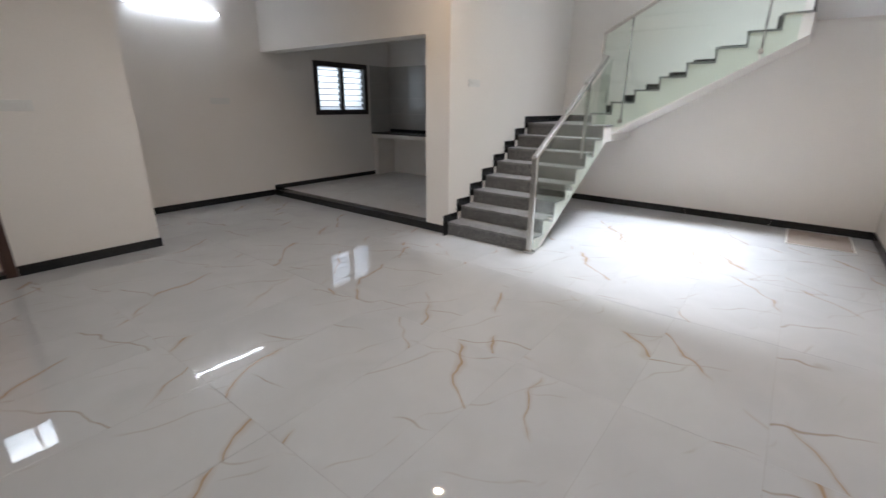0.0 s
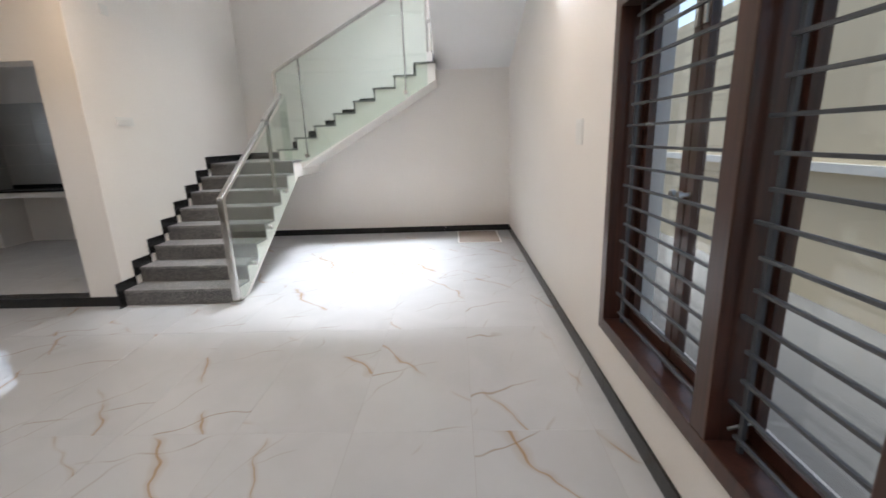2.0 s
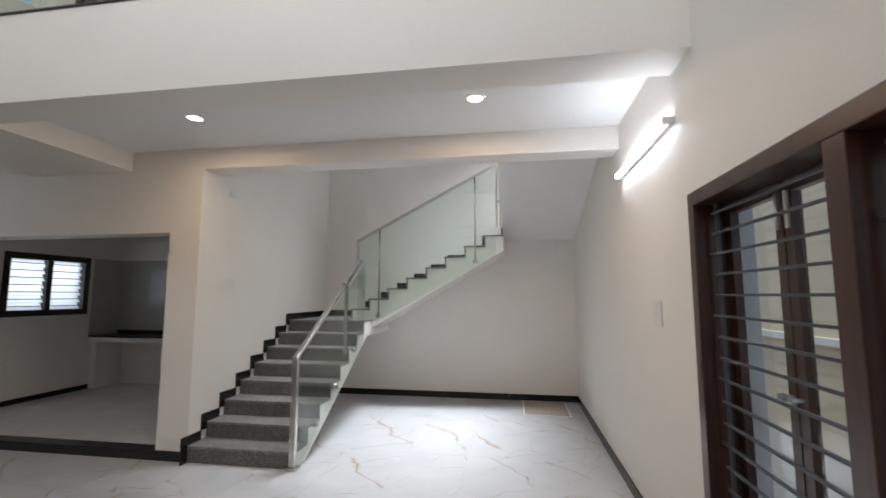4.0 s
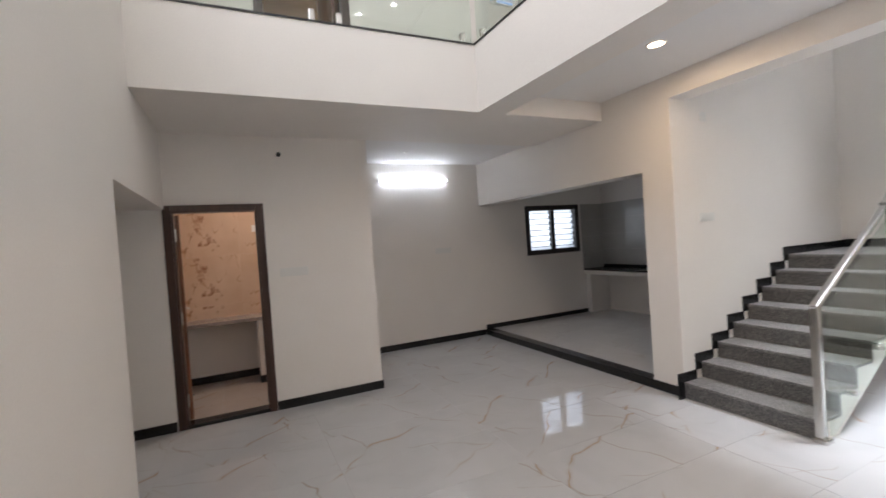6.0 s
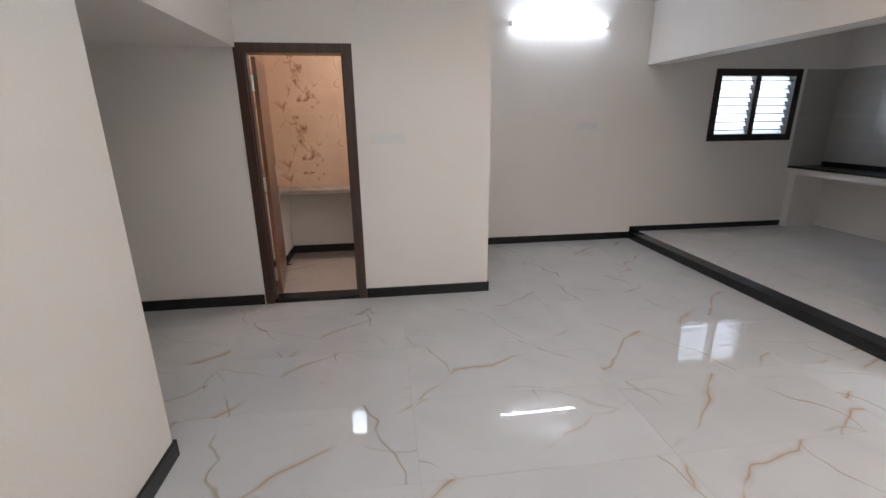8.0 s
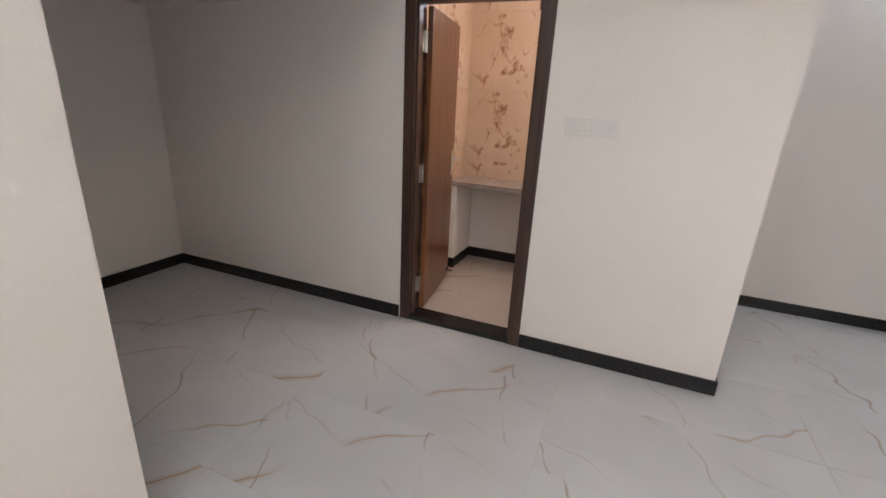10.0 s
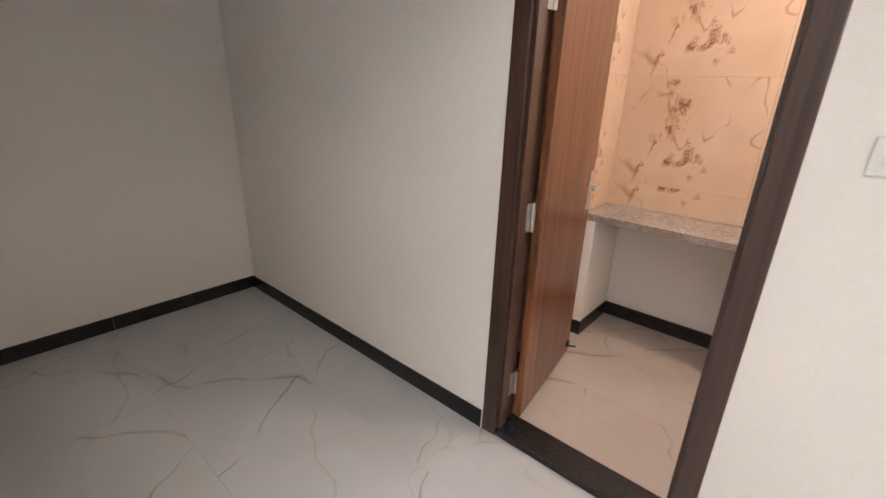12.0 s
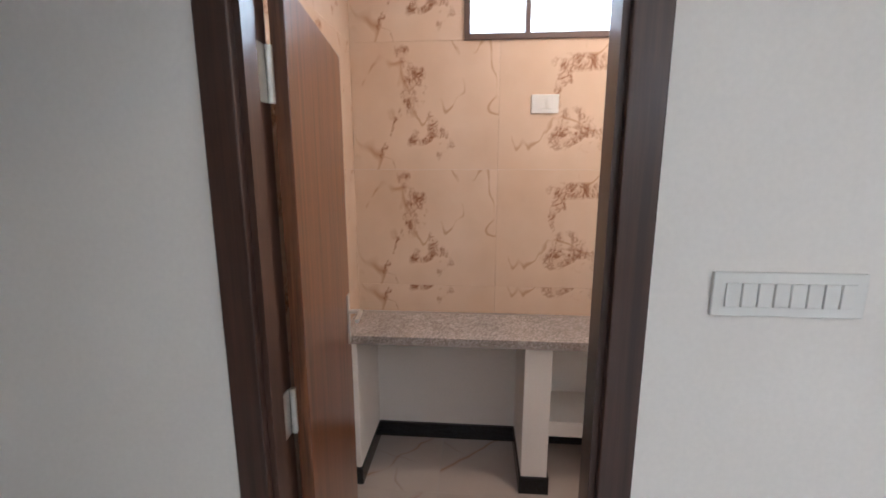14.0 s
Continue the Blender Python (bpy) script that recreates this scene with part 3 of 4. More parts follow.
part("rail_joint", bar((X1 - 0.03, 5.80, 0.968 + slope * 1.11), (X1 - 0.03, 5.98, 0.968 + slope * 1.29), 0.062, 0.05, bevel=0.01), M_STEEL, rail1)
for y in (5.1, 5.55, 6.1):
    standoff((X1 - 0.005, y, 0.04 + 0.588 * (y - 4.735) + 0.03), (1, 0, 0), rail1)

rail2 = thing("stair_railing", (-1.8, Y2, 1.2), "clear glass stair railing with sloping steel handrail on the upper flight", "railing", "stair railings")
YR = Y2 - 0.03
s2 = (3.33 - 2.294) / (0.16 + 1.811)
part("handrail", bar((-1.83, YR, 2.28), (0.17, YR, 2.28 + s2 * 2.0), 0.045, 0.04, bevel=0.007), M_STEEL, rail2, "polished steel handrail")
part("end_post", boxes((-1.835, -1.80, YR - 0.018, YR + 0.018, 1.95, 2.29), bevel=0.004), M_STEEL, rail2)
part("glass_pane", prism([(-1.80, 1.15), (-1.5, 1.18), (-0.17, 1.90), (-0.17, 3.12), (-1.80, 2.27)], "y", YR - 0.012, YR), M_GLASS, rail2, "clear greenish glass")
part("glass_pane", prism([(-0.15, 1.92), (0.12, 2.07), (0.12, 3.28), (-0.15, 3.13)], "y", YR - 0.012, YR), M_GLASS, rail2, "clear greenish glass")
for x, z0, z1 in ((-1.50, 1.28, 2.43), (-0.16, 2.02, 3.14)):
    part("post", rod((x, YR + 0.015, z0), (x, YR + 0.015, z1), 0.011), M_STEEL, rail2, smooth=True)
    standoff((x, YR - 0.01, z0 - 0.03), (0, -1, 0), rail2)
    part("glass_clamp", boxes((x - 0.02, x + 0.02, YR - 0.02, YR + 0.025, z1 - 0.13, z1 - 0.10), bevel=0.004), M_STEEL, rail2)
for x in (0.135, 0.185):
    part("end_post", boxes((x - 0.014, x + 0.014, YR - 0.016, YR + 0.016, 2.45, 3.36), bevel=0.004), M_STEEL, rail2)
part("post_bracket", boxes((0.12, 0.225, YR - 0.02, YR + 0.02, 2.78, 2.815), bevel=0.004), M_STEEL, rail2)

# ---------------------------------------------------------------- upper railing round the void
def void_railing(label, a, b, n, along_x):
    at = (a[0], a[1], ZU)
    t = thing("glass_railing", at, label, "railing", "void railings")
    a, b = Vector((*a, 0)), Vector((*b, 0))
    for i in range(n):
        p, q = a.lerp(b, i / n), a.lerp(b, (i + 1) / n)
        d = (q - p).normalized()
        p, q = p + d * 0.008, q - d * 0.008
        nrm = Vector((0, 1, 0)) if along_x else Vector((-1, 0, 0))
        c, s = (p + q) / 2 + nrm * 0.03, (q - p).length
        dim = (s / 2, 0.005) if along_x else (0.005, s / 2)
        part("glass_pane", boxes((c.x - dim[0], c.x + dim[0], c.y - dim[1], c.y + dim[1], ZU + 0.02, ZU + 0.86)), M_GLASS, t, "clear greenish glass")
        for e in (p + d * 0.10, q - d * 0.10):
            e = e + nrm * 0.03
            part("glass_clamp", boxes((e.x - 0.022, e.x + 0.022, e.y - 0.022, e.y + 0.022, ZU + 0.0, ZU + 0.10), bevel=0.004), M_STEEL, t, "steel glass clamp")
    c0, c1 = a + nrm * 0.03, b + nrm * 0.03
    part("handrail", bar((c0.x, c0.y, ZU + 0.88), (c1.x, c1.y, ZU + 0.88), 0.05, 0.04, bevel=0.007), M_STEEL, t, "polished steel handrail")
    e = 0.012
    strip = (a.x, b.x, a.y - e, a.y, ZU - 0.008, ZU + 0.004) if along_x else (a.x, a.x + e, min(a.y, b.y), max(a.y, b.y), ZU - 0.008, ZU + 0.004)
    part("edge_strip", boxes(strip), M_DARK, t, "dark edge strip")


void_railing("clear glass railing with steel handrail along the void edge", (XV, YV), (XW, YV), 3, True)
void_railing("clear glass railing with steel handrail facing the upper rooms", (XV, YV), (XV, YL), 2, False)


# ---------------------------------------------------------------- doors
def door_frame(parent, x0, x1, y0, y1, z1, w=0.07, z0=0.0):
    """A wooden frame in a wall of constant x."""
    part("jamb", boxes((x0, x1, y0, y0 + w, z0, z1), bevel=0.004), M_FRAME, parent)
    part("jamb", boxes((x0, x1, y1 - w, y1, z0, z1), bevel=0.004), M_FRAME, parent)
    part("head", boxes((x0 + 0.001, x1 - 0.001, y0 + w, y1 - w, z1 - w, z1), bevel=0.004), M_FRAME, parent)
    # rebate that the leaf closes against
    part("stop", boxes((x1 - 0.075, x1 - 0.02, y0 + w, y0 + w + 0.014, z0, z1 - w)), M_FRAME, parent)
    part("stop", boxes((x1 - 0.075, x1 - 0.02, y1 - w - 0.014, y1 - w, z0, z1 - w)), M_FRAME, parent)


door = thing("door_1", (-4.74, 0.94, 0), "open walnut laminate bathroom door in a dark brown frame", "door", kind="structure")
door_frame(door, -4.815, XD + 0.012, 0.481, 1.350, 2.10)
part("threshold", boxes((-4.815, XD + 0.006, 0.551, 1.280, 0.0, 0.035), bevel=0.004), M_BLACK, door, "black granite threshold")
part("filler", boxes((XD, XD + 0.013, 0.4745, 0.4795, 0.0, 0.095)), M_WHITE, door, "white putty filler beside the frame")
HX, HY, LW, LT = -4.80, 0.559, 0.70, 0.034
LEAF = Matrix.Translation((HX, HY, 0)) @ Matrix.Rotation(radians(180 + 8.0), 4, "Z")


def on_leaf(bm):
    bmesh.ops.transform(bm, matrix=LEAF, verts=bm.verts[:])
    return bm


leaf = part("door_leaf", on_leaf(boxes((0.0, LW, -LT - 0.006, -0.006, 0.045, 2.02), bevel=0.002)), M_LEAF, door, "walnut laminate leaf with vertical grain")
for z in (0.17, 0.965, 1.765):
    bm = boxes((-4.79, -4.735, HY - 0.007, HY - 0.003, z, z + 0.12))
    rod((-4.795, HY + 0.004, z), (-4.795, HY + 0.004, z + 0.12), 0.008, 12, bm)
    for dz in (0.02, 0.06, 0.10):
        rod((-4.757, HY - 0.003, z + dz), (-4.757, HY - 0.0005, z + dz), 0.005, 10, bm)
    part("hinge", bm, M_HINGE, door, "satin steel butt hinge")
for side, y0 in ((-1, -LT - 0.006), (1, -0.006)):
    bm = boxes((LW - 0.075, LW - 0.035, *sorted((y0, y0 + side * 0.006)), 0.93, 1.13), bevel=0.003)
    rod((LW - 0.055, y0, 1.06), (LW - 0.055, y0 + side * 0.05, 1.06), 0.009, 12, bm)
    bar((LW - 0.05, y0 + side * 0.05, 1.06), (LW - 0.17, y0 + side * 0.05, 1.06), 0.016, 0.014, bm, 0.003)
    part("door_handle", on_leaf(bm), M_HINGE, leaf, "brushed steel lever handle on a plate")
part("lock_plate", on_leaf(boxes((LW, LW + 0.002, -LT, -0.012, 0.92, 1.12))), M_HINGE, leaf)
bm = boxes((LW - 0.06, LW - 0.03, -LT - 0.02, -LT - 0.006, 0.10, 0.13))
rod((LW - 0.045, -LT - 0.012, 0.10), (LW - 0.01, -LT - 0.05, 0.09), 0.006, 10, bm)
part("door_stop", on_leaf(bm), M_DARK, leaf, "small dark door stopper")

# the upper doors
ud = thing("door_2", (-4.74, 1.7, ZU), "open dark brown door of an upper room", "door", kind="structure")
door_frame(ud, -4.82, XD + 0.012, 1.40, 2.38, 5.5, 0.08, ZU)
part("door_leaf", boxes((-5.60, -4.83, 2.22, 2.255, ZU + 0.01, 5.42)), M_LEAF, ud, "walnut laminate leaf")
ud = thing("door_3", (-3.5, YK, ZU), "closed dark brown door in the upper storey wall", "door", kind="structure")
part("jamb", boxes((-4.33, -4.25, YK - 0.012, YK + 0.12, ZU, 5.5), bevel=0.004), M_FRAME, ud)
part("jamb", boxes((-3.41, -3.33, YK - 0.012, YK + 0.12, ZU, 5.5), bevel=0.004), M_FRAME, ud)
part("head", boxes((-4.25, -3.41, YK - 0.011, YK + 0.12, 5.42, 5.5), bevel=0.004), M_FRAME, ud)
part("door_leaf", boxes((-4.25, -3.41, YK + 0.03, YK + 0.065, ZU + 0.01, 5.42)), M_FRAME, ud, "dark brown leaf")

# ---------------------------------------------------------------- hall window with grill
win = thing("window_1", (XW, 2.46, 0.36), "tall dark brown wooden window with a grey steel grill", "window", kind="structure")
x0, x1 = XW - 0.03, XW + 0.13
Y0, Y1, Z0, Z1, MU0, MU1 = 1.62, 3.285, 0.365, 2.035, 2.225, 2.315
for nm, r in (("frame_post", (x0, x1, Y0, Y0 + 0.085, Z0, Z1)), ("frame_post", (x0, x1, Y1 - 0.07, Y1, Z0, Z1)), ("mullion", (x0, x1, MU0, MU1, Z0 + 0.07, Z1 - 0.07)),
              ("sill", (x0 - 0.001, x1, Y0 + 0.085, Y1 - 0.07, Z0, Z0 + 0.07)), ("head", (x0 - 0.001, x1, Y0 + 0.085, Y1 - 0.07, Z1 - 0.07, Z1))):
    part(nm, boxes(r, bevel=0.005), M_WINFRAME, win)
XG = XW + 0.03
for a, b in ((Y0 + 0.085, MU0), (MU1, Y1 - 0.07)):
    for y in (a + 0.055, b - 0.055):
        part("grill_upright", boxes((XG + 0.012, XG + 0.026, y - 0.009, y + 0.009, Z0 + 0.07, Z1 - 0.07)), M_GRILL, win)
    n = 16
    for i in range(n):
        z = Z0 + 0.12 + (Z1 - Z0 - 0.24) * i / (n - 1)
        # every third bar reaches into the frame
        e = 0.0 if i % 3 == 1 else 0.04
        part("grill_bar", boxes((XG, XG + 0.012, a + e, b - e, z - 0.0055, z + 0.0055)), M_GRILL, win)
XP = XW + 0.11
for a, b, s in ((MU1, 2.758, 0.05), (2.768, Y1 - 0.07, 0.05), (Y0 + 0.085, MU0, 0.022)):
    sash = part("sash", boxes((XP, XP + 0.035, a, a + s, Z0 + 0.07, Z1 - 0.07), (XP, XP + 0.035, b - s, b, Z0 + 0.07, Z1 - 0.07),
                              (XP, XP + 0.035, a + s, b - s, Z0 + 0.07, Z0 + 0.12), (XP, XP + 0.035, a + s, b - s, Z1 - 0.12, Z1 - 0.07)), M_WINFRAME, win, "brown wooden sash")
    pane = part("pane", boxes((XP + 0.012, XP + 0.017, a + s, b - s, Z0 + 0.12, Z1 - 0.12)), M_PANE, sash, "clear glass")
    pane.visible_shadow = False
for y in (2.733, 2.793):
    bm = rod((XP, y, 1.16), (XP - 0.03, y, 1.16), 0.009, 12)
    rod((XP - 0.03, y, 1.16), (XP - 0.045, y, 1.16), 0.016, 16, bm)
    part("sash_knob", bm, M_HINGE, win, "small steel knob")
    part("bolt", boxes((XP - 0.01, XP, y - 0.01, y + 0.01, 1.78, 1.92)), M_HINGE, win, "steel tower bolt")
for y in (MU0 - 0.03, MU1 + 0.03):
    part("stay_hook", rod((XG - 0.01, y, 0.50), (XG + 0.06, y, 0.52), 0.006, 10), M_HINGE, win, "steel stay hook")

# court outside the hall window
structure("court_floor", boxes((1.49, 3.4, -1.0, 9.0, -0.158, -0.02)), M_COURT, "grey cement side court", "pavement")
structure("court_wall", boxes((3.4, 3.6, -1.0, 9.0, -0.16, 2.7)), M_OUT, "cream painted compound wall", "wall")
structure("court_ledge", boxes((3.34, 3.4, -1.0, 9.0, 1.05, 1.12)), M_WHITE, "white ledge on the compound wall", "trim")


# ---------------------------------------------------------------- small windows
def small_window(name, label, x, y0, y1, z0, z1, w, joints, bars, louvres, mat):
    """A framed window in a wall of constant x; joints: where its lights meet, as shares of its width."""
    t = thing(name, (x, (y0 + y1) / 2, z0), label, "window", kind="structure")
    xo = x - 0.09
    part("frame", boxes((xo, x + 0.012, y0, y0 + w, z0, z1), bevel=0.003), mat, t)
    part("frame", boxes((xo, x + 0.012, y1 - w, y1, z0, z1), bevel=0.003), mat, t)
    part("frame", boxes((xo + 0.001, x + 0.011, y0 + w, y1 - w, z0, z0 + w), bevel=0.003), mat, t)
    part("frame", boxes((xo + 0.001, x + 0.011, y0 + w, y1 - w, z1 - w, z1), bevel=0.003), mat, t)
    span = (y1 - y0 - 2 * w)
    for i in range(len(joints) - 1):
        a, b = y0 + w + span * joints[i], y0 + w + span * joints[i + 1]
        if i:
            part("mullion", boxes((xo + 0.01, x + 0.004, a - w * 0.45, a + w * 0.45, z0 + w, z1 - w), bevel=0.003), mat, t)
        if louvres:
            n = louvres
            h = (z1 - z0 - 2 * w) / n
            for k in range(n):
                zc = z0 + w + h * (k + 0.5)
                bm = boxes((-0.003, 0.003, a + 0.012, b - 0.012, -h * 0.56, h * 0.56))
                bmesh.ops.transform(bm, matrix=Matrix.Translation((xo + 0.03, 0, zc)) @ Matrix.Rotation(radians(-28), 4, "Y"), verts=bm.verts[:])
                part("louvre", bm, M_LOUVRE, t, "frosted glass louvre")
        else:
            part("pane", boxes((xo + 0.03, xo + 0.034, a, b, z0 + w, z1 - w)), M_LOUVRE, t, "frosted glass pane")
        for k in range(bars):
            zc = z0 + w + (z1 - z0 - 2 * w) * (k + 0.5) / bars
            part("bar", boxes((x - 0.03, x - 0.018, a, b, zc - 0.006, zc + 0.006)), mat, t, "dark window bar")
    return t


small_window("window_2", "dark framed kitchen window with frosted louvres and bars", XN, 5.65, 6.84, 1.235, 2.10, 0.085, (0, 0.5, 1), 7, 7, M_UPVC)
small_window("window_3", "high brown framed bathroom window with frosted panes", -6.15, 0.935, 1.735, 2.235, 2.68, 0.03, (0, 0.38, 1), 0, 0, M_BROWNALU_GLARE)
small_window("window_5", "small upper window with white louvres and a narrow side light", XD, 4.20, 4.65, 4.57, 4.95, 0.02, (0, 0.22, 1), 1, 5, M_WHITE)
# unseen window over the left wall, added to bring daylight into the void
t = thing("unseen_upper_window", (-1.0, 0.4, 4.25), "wide unseen upper window with louvres, added to let in daylight", "window", kind="structure")
for a in (-2.5, -1.5, -0.5, 0.5):
    part("frame", boxes((a - 0.03, a + 0.03, 0.30, 0.36, 4.25, 5.65)), M_UPVC, t)
for k in range(9):
    part("louvre", boxes((-2.47, 0.47, 0.31, 0.33, 4.33 + 0.15 * k, 4.345 + 0.15 * k)), M_UPVC, t)


# ---------------------------------------------------------------- lamps
def tube_light(at_wall, y0, y1, z, out, mat, label):
    """A batten with a lit tube, on a wall of constant x; out is +1 or -1."""
    t = thing("tube_light", (at_wall, (y0 + y1) / 2, z), label, "lamp", "tube lights")
    a, b = sorted((at_wall, at_wall + out * 0.03))
    part("batten", boxes((a, b, y0, y1, z - 0.018, z + 0.018), bevel=0.004), M_WHITE, t, "white batten")
    part("tube", rod((at_wall + out * 0.045, y0 + 0.03, z), (at_wall + out * 0.045, y1 - 0.03, z), 0.017, 16), mat, t, "lit white tube", smooth=True)
    for y in (y0 + 0.015, y1 - 0.015):
        part("end_cap", boxes((*sorted((at_wall + out * 0.02, at_wall + out * 0.066)), y - 0.015, y + 0.015, z - 0.021, z + 0.021), bevel=0.004), M_WHITE, t)


tube_light(XN, 3.02, 4.18, 2.55, 1, M_TUBE, "lit white tube light on the nook wall")
tube_light(XW, 3.46, 4.66, 2.50, -1, M_TUBE_STRONG, "lit white tube light on the window wall")


def downlight(x, y, z, mat, label, group):
    t = thing("downlight", (x, y, z), label, "lamp", group)
    bm = bmesh.new()
    n, rings = 28, ((0.055, -0.001), (0.058, -0.008), (0.072, -0.006), (0.076, 0.0))
    vs = [[bm.verts.new((x + r * math.cos(2 * math.pi * i / n), y + r * math.sin(2 * math.pi * i / n), z + h)) for i in range(n)] for r, h in rings]
    for p, q in zip(vs, vs[1:]):
        for i in range(n):
            bm.faces.new((p[i], q[i], q[(i + 1) % n], p[(i + 1) % n]))
    part("trim_ring", bm, M_WHITE, t, "white ring")
    part("diffuser", rod((x, y, z - 0.004), (x, y, z), 0.055, 28), mat, t, "lit diffuser")


for x in (-2.2, 0.09):
    downlight(x, 4.03, 2.97, M_LED, "lit warm round downlight in the white ceiling strip", "hall downlights")
for x, y in ((1.08, 3.48), (0.58, 4.0), (-0.95, 4.0), (-2.5, 4.0), (-4.45, 1.24), (-3.98, 0.72), (-2.5, 0.75), (-0.95, 0.75), (-4.2, 2.8)):
    downlight(x, y, ZR, M_LEDW, "lit white round downlight in the upper ceiling", "upper downlights")
solid("ceiling_hook", rod((-5.4, 3.2, 2.80), (-5.4, 3.2, 2.812), 0.03, 20), M_WHITE, (-5.4, 3.2, 2.81), "white round ceiling plate in the nook", "ceiling rose")

# ---------------------------------------------------------------- switches
def switch_plate(axis, at, out, u0, u1, z0, z1, n, label):
    """A plate on a wall of constant x."""
    t = thing("switch_plate", (at, (u0 + u1) / 2, z0), label, "switch", "switch plates")
    part("plate", boxes((*sorted((at, at + out * 0.010)), u0, u1, z0, z1), bevel=0.003), M_WHITE, t)
    m = 0.02
    for i in range(n):
        a = u0 + m + (u1 - u0 - 2 * m) * i / n
        b = u0 + m + (u1 - u0 - 2 * m) * (i + 1) / n
        part("rocker", boxes((*sorted((at + out * 0.010, at + out * 0.0145)), a + 0.002, b - 0.002, z0 + 0.02, z1 - 0.02), bevel=0.0015), M_WHITE, t)


switch_plate("x", XD, 1, 1.466, 1.741, 1.347, 1.434, 8, "white plastic switch plate with eight rockers beside the door")
switch_plate("x", XN, 1, 3.90, 4.17, 1.40, 1.485, 6, "white plastic switch plate on the nook wall")
switch_plate("x", XW, -1, 3.84, 3.99, 1.34, 1.50, 4, "square white plastic switch plate on the window wall")
switch_plate("x", XS, 1, 5.07, 5.29, 1.62, 1.70, 5, "white plastic switch plate on the stair wall")
switch_plate("x", XS, 1, 5.15, 5.245, 2.575, 2.66, 0, "small blank white plate high on the stair wall")
switch_plate("x", -6.15, 1, 1.275, 1.41, 1.885, 1.975, 2, "white plastic socket plate on bathroom tiles")
bm = rod((XD, 1.532, 2.593), (XD + 0.03, 1.532, 2.593), 0.022, 16)
rod((XD + 0.03, 1.532, 2.593), (XD + 0.045, 1.532, 2.587), 0.014, 14, bm)
solid("lamp_holder", bm, M_DARK, (XD, 1.532, 2.593), "small dark empty lamp holder above the door", "lamp holder")

# ---------------------------------------------------------------- kitchen
k = thing("kitchen_step", (XN, YK, 0), "black granite step up to the kitchen floor", "step")
part("riser", boxes((XN, -2.98, YK - 0.012, YK + 0.01, 0.0, KF - 0.0)), M_BLACK, k)
part("tread", boxes((XN, -2.98, YK - 0.02, YK + 0.13, KF, KF + 0.016), bevel=0.004), M_BLACK, k)
ct = thing("kitchen_counter", (XN, 6.9, KF), "cream masonry kitchen counter with black granite top", "counter")
part("slab", boxes((XN, -2.98, 6.92, YKB, 0.80, 0.875)), M_WALL, ct, "cream plastered slab")
part("end_wall", boxes((XN, XN + 0.10, 6.96, YKB, KF, 0.80)), M_WALL, ct, "cream plastered support")
part("support", boxes((-4.35, -4.25, 6.96, YKB, KF, 0.80)), M_WALL, ct, "cream plastered support")
part("worktop", boxes((XN, -2.98, 6.90, YKB, 0.875, 0.90), bevel=0.005), M_BLACK, ct, "polished black granite worktop")
part("upstand", boxes((XN, -2.98, YKB - 0.02, YKB, 0.90, 0.95)), M_BLACK, ct, "black granite upstand")
kt = thing("kitchen_wall_tiling", (XN, YKB, 0.95), "plain grey glazed tiles above the kitchen counter", "wall tiles", kind="structure")
for i in range(6):
    for j in range(4):
        xa, xb = XN + 3.22 * i / 6 + 0.001, XN + 3.22 * (i + 1) / 6 - 0.001
        za, zb = 0.95 + 1.15 * j / 4 + 0.001, 0.95 + 1.15 * (j + 1) / 4 - 0.001
        part("tile", boxes((xa, xb, YKB - 0.008, YKB, za, zb)), M_KTILE, kt)
for j in range(4):
    za, zb = 0.90 + 1.20 * j / 4 + 0.001, 0.90 + 1.20 * (j + 1) / 4 - 0.001
    part("tile", boxes((XN, XN + 0.008, 6.90, YKB - 0.009, za, zb)), M_KTILE, kt)
hook = rod((-4.2, 5.6, 2.54), (-4.2, 5.6, 2.62), 0.012, 12)
solid("ceiling_fan_hook", hook, M_DARK, (-4.2, 5.6, 2.62), "small dark hook on the kitchen ceiling", "hook")
solid("water_pipe_stub", rod((-4.9, YKB, 0.62), (-4.9, YKB - 0.05, 0.62), 0.014, 14), M_DARK, (-4.9, YKB, 0.62), "short dark pipe stub under the kitchen counter", "pipe")

# ---------------------------------------------------------------- bathroom
bc = thing("wash_counter", (-6.15, 0.355, 0), "brown speckled granite wash counter on cream plastered supports", "counter")
part("worktop", boxes((-6.15, -5.775, 0.355, 2.33, 0.778, 0.822), bevel=0.004), M_COUNTER, bc, "pink brown speckled granite top")
for a, b in ((0.355, 0.437), (1.250, 1.378)):
    leg = part("support", boxes((-6.22, -5.79, a, b, 0.0, 0.778), bevel=0.003), M_WALL, bc, "cream plastered support")
    part("skirting", boxes((-6.20, -5.778, a - 0.010 * (a > 1), b + 0.010, 0.0, 0.095)), M_BLACK, leg, "black granite skirting")
part("shelf", boxes((-6.22, -5.90, 1.378, 2.33, 0.25, 0.335), bevel=0.003), M_WALL, bc, "cream plastered shelf")

# ---------------------------------------------------------------- floor hatch
h = thing("floor_hatch", (0.75, 7.25, 0), "tiled floor hatch lid in a thin metal frame", "hatch")
for r in ((0.45, 1.05, 6.87, 6.885), (0.45, 1.05, 7.635, 7.65), (0.45, 0.465, 6.885, 7.635), (1.035, 1.05, 6.885, 7.635)):
    part("frame_bar", boxes((*r, 0.0, 0.005)), M_HINGE, h)
part("lid", boxes((0.467, 1.033, 6.887, 7.633, 0.0, 0.004), bevel=0.001), M_BFLOOR, h, "beige tiled lid")

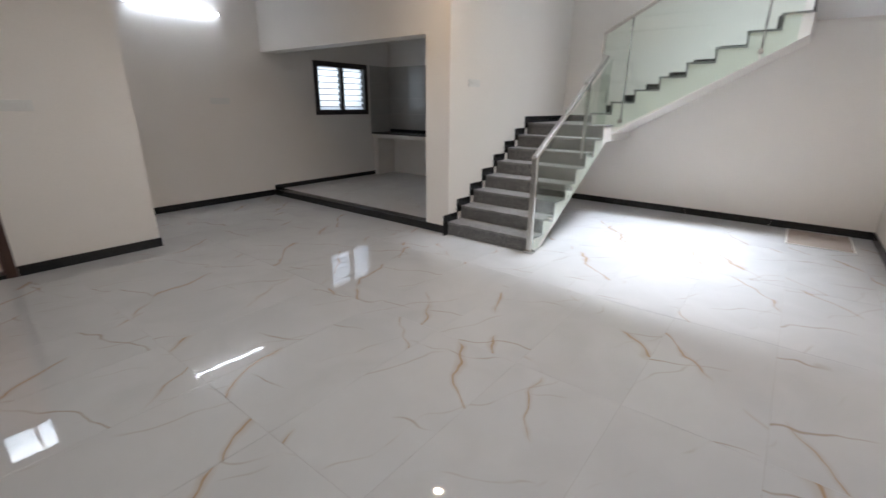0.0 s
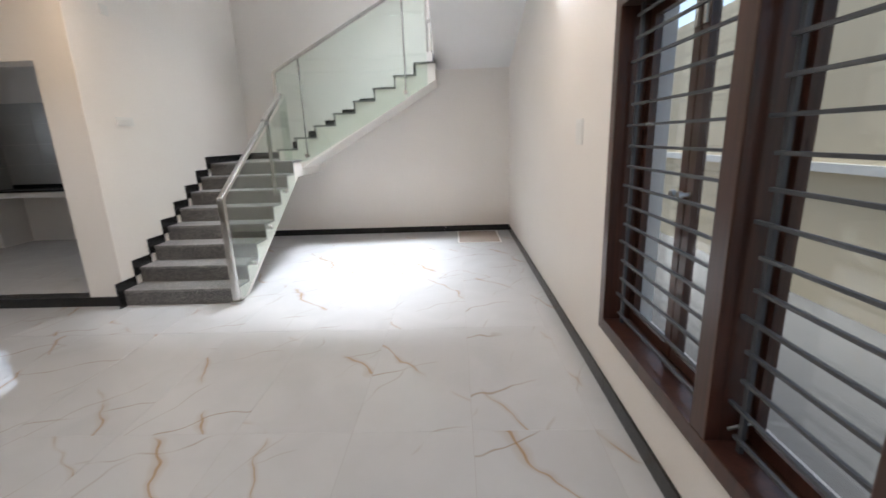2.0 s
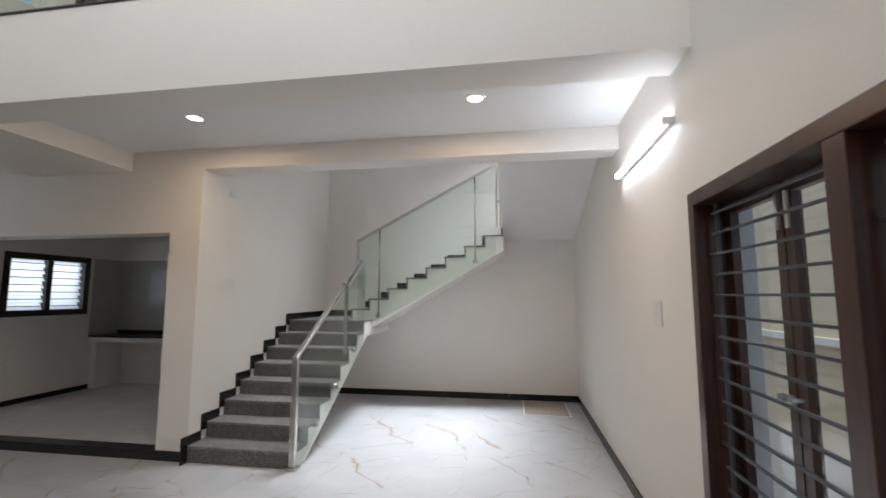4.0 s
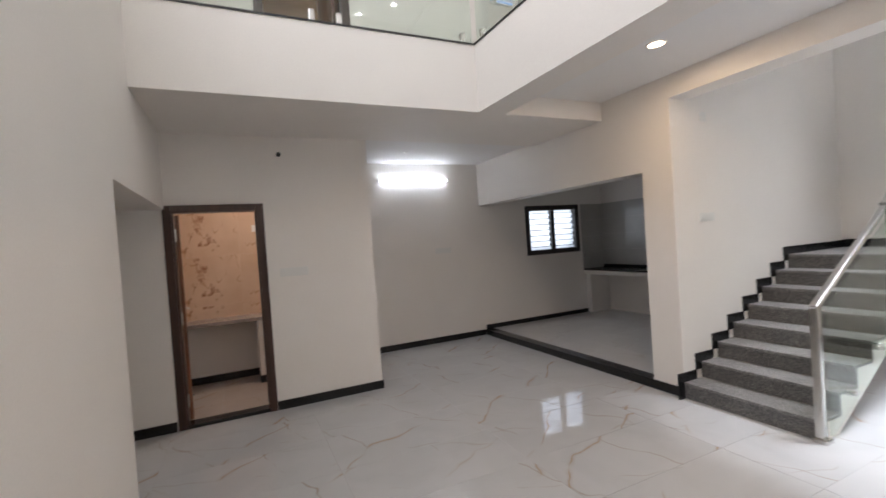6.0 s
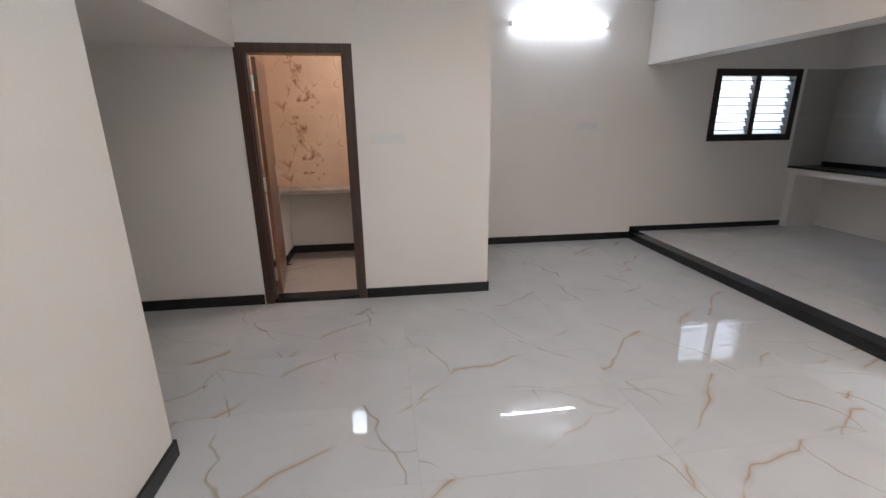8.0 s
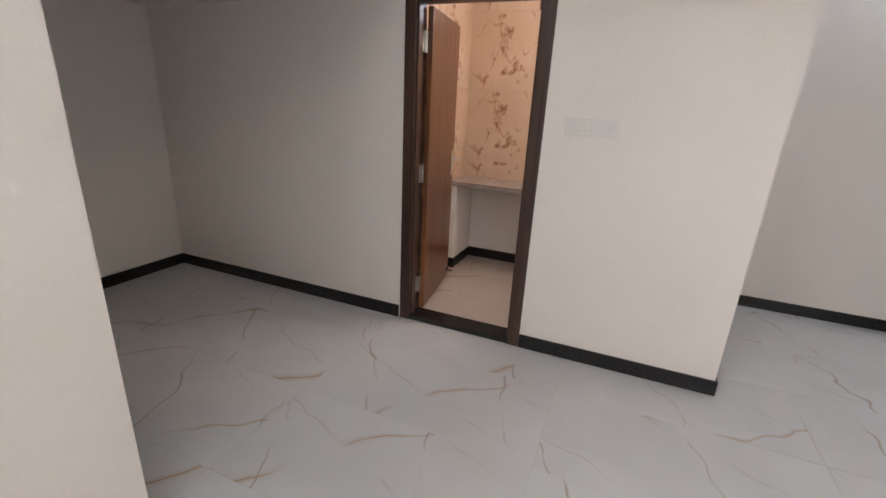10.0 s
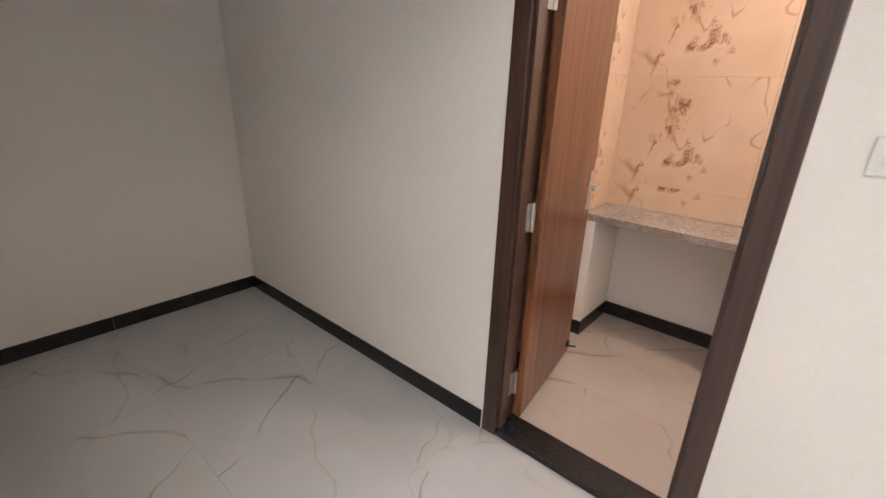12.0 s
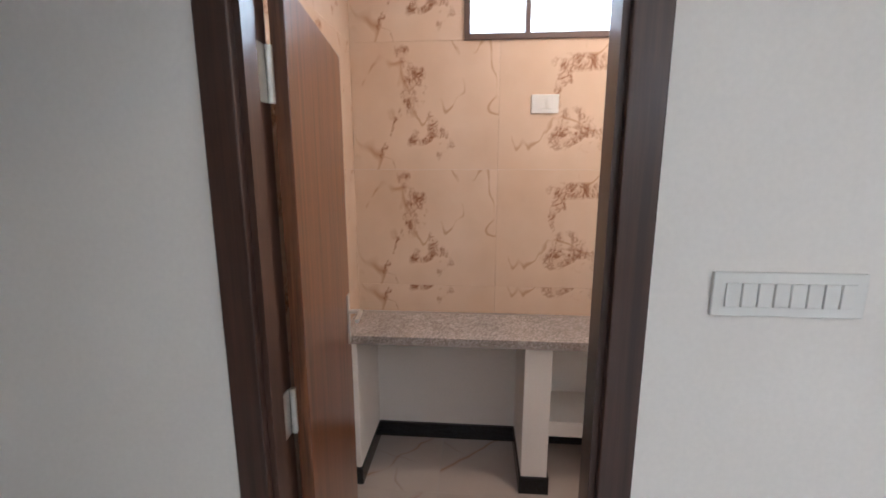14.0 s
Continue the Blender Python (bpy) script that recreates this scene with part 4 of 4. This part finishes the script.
# ---------------------------------------------------------------- baseboards
def baseboard(name, x0, x1, y0, y1, z=0.0, hgt=0.09, step=0.92):
    """Black granite skirting in lengths along the longer side."""
    t = thing(name, (x0, y0, z), "polished black granite skirting along the wall", "baseboard", kind="structure")
    along = x1 - x0 > y1 - y0
    lo, hi = (x0, x1) if along else (y0, y1)
    n = max(1, round((hi - lo) / step))
    for i in range(n):
        a, b = lo + (hi - lo) * i / n + 0.001 * (i > 0), lo + (hi - lo) * (i + 1) / n - 0.001 * (i < n - 1)
        r = (a, b, y0, y1) if along else (x0, x1, a, b)
        part("skirting_length", boxes((*r, z, z + hgt), bevel=0.002), M_BLACK, t)


T = 0.014
baseboard("baseboard", XW - T, XW, YL, YB)
baseboard("baseboard", XS, XW - T, YB - T, YB)
baseboard("baseboard", XS - 0.33, XS - 0.002, YK - T, YK)
baseboard("baseboard", -2.835, XW - T, YL, YL + T)
baseboard("baseboard", -2.835 - T, -2.835, 0.27, YL + T)
baseboard("baseboard", XD, XD + T, -1.735 + T, 0.473)
baseboard("baseboard", XD, XD + T, 1.352, YN)
baseboard("baseboard", XN + T, XD + T, YN, YN + T)
baseboard("baseboard", XN, XN + T, YN, YK - 0.02)
baseboard("baseboard", XN, XN + T, YK + 0.0, 6.95, KF, 0.085)
baseboard("baseboard", XD, -2.835, -1.735, -1.735 + T)
baseboard("baseboard", -6.22, -6.20, 0.437, 1.250, hgt=0.095)
baseboard("baseboard", -6.22, -6.20, 1.378, 2.33, hgt=0.095)
baseboard("baseboard", -5.79, -4.82, 0.335, 0.352, hgt=0.095)


# ---------------------------------------------------------------- tiles
def tiled_floor(name, label, mat, x0, x1, y0, y1, top, sx, sy, px, py, skip=lambda x, y: False):
    """One mesh for all pieces; each piece an object of its own. px, py: where a joint lies."""
    fl = structure(name, boxes((x0, x1, y0, y1, top - 0.12, top - 0.0012)), M_GROUT, label, "floor")
    bm = boxes((-sx / 2 + 0.0009, sx / 2 - 0.0009, -sy / 2 + 0.0009, sy / 2 - 0.0009, -0.012, 0.0))
    me = bpy.data.meshes.new("tile")
    bm.to_mesh(me)
    bm.free()
    me.materials.append(mat)
    i0, j0 = math.floor((x0 - px) / sx), math.floor((y0 - py) / sy)
    for i in range(i0, math.ceil((x1 - px) / sx - 0.02)):
        for j in range(j0, math.ceil((y1 - py) / sy - 0.02)):
            cx, cy = px + (i + 0.5) * sx, py + (j + 0.5) * sy
            if skip(cx, cy):
                continue
            ob = new("tile", me)
            ob.parent = fl
            ob.location = (cx, cy, top)
    return fl


tiled_floor("floor", "polished white floor tiles with golden-brown veins", M_FLOOR, XN, XW, -1.735, YB, 0.0, 0.6, 1.22, 0.49, 2.87,
            lambda x, y: (x < -5.0 and y < 1.8) or (y > 5.4 and x < -2.7) or (x > -2.4 and y < -0.4))
tiled_floor("floor_kitchen", "pale polished kitchen floor tiles", M_KFLOOR, XN, -2.98, YK + 0.13, YKB, KF + 0.014, 0.5366, 0.511, XN, YK + 0.13)
tiled_floor("floor_bath", "beige veined bathroom floor tiles", M_BFLOOR, -6.22, -4.815, 0.335, 2.33, 0.004, 0.4683, 0.49875, -6.22, 0.335)


def tile_mesh(mat, dx, dy, dz):
    me = bpy.data.meshes.new("tile")
    bm = boxes((0, dx, 0.0004, dy - 0.0004, 0.0004, dz - 0.0004), bevel=0.0006)
    bm.to_mesh(me)
    bm.free()
    me.materials.append(mat)
    return me


bt = thing("bath_wall_tiling", (-6.17, 0.335, 0.822), "peach wall tiles with crackled brown veins", "wall tiles", kind="structure")
rows = ((0.977, 0.628), (1.605, 0.632), (2.237, 0.62))


def wall_tile(me, loc, rz=0.0):
    ob = new("tile", me)
    ob.parent = bt
    ob.location = Vector(loc) - ORIGIN[bt.name]
    ob.rotation_euler = (0, 0, rz)


for z, hgt in ((0.822, 0.155), *rows):
    for y, w, m in ((0.355, 0.76, M_TILE_A), (1.115, 0.80, M_TILE_B), (1.915, 0.415, M_TILE_A)):
        if z > 2.2:
            # cut round the window
            if y < 1.0:
                wall_tile(tile_mesh(m, 0.02, 0.58, hgt), (-6.17, y, z))
            elif y > 1.85:
                wall_tile(tile_mesh(m, 0.02, w, hgt), (-6.17, y, z))
            continue
        wall_tile(tile_mesh(m, 0.02, w, hgt), (-6.17, y, z))
    wall_tile(tile_mesh(M_TILE_A, 0.02, 0.73, hgt), (-5.44, 0.335, z), radians(90))
    wall_tile(tile_mesh(M_TILE_B, 0.02, 0.61, hgt), (-4.82, 0.335, z), radians(90))
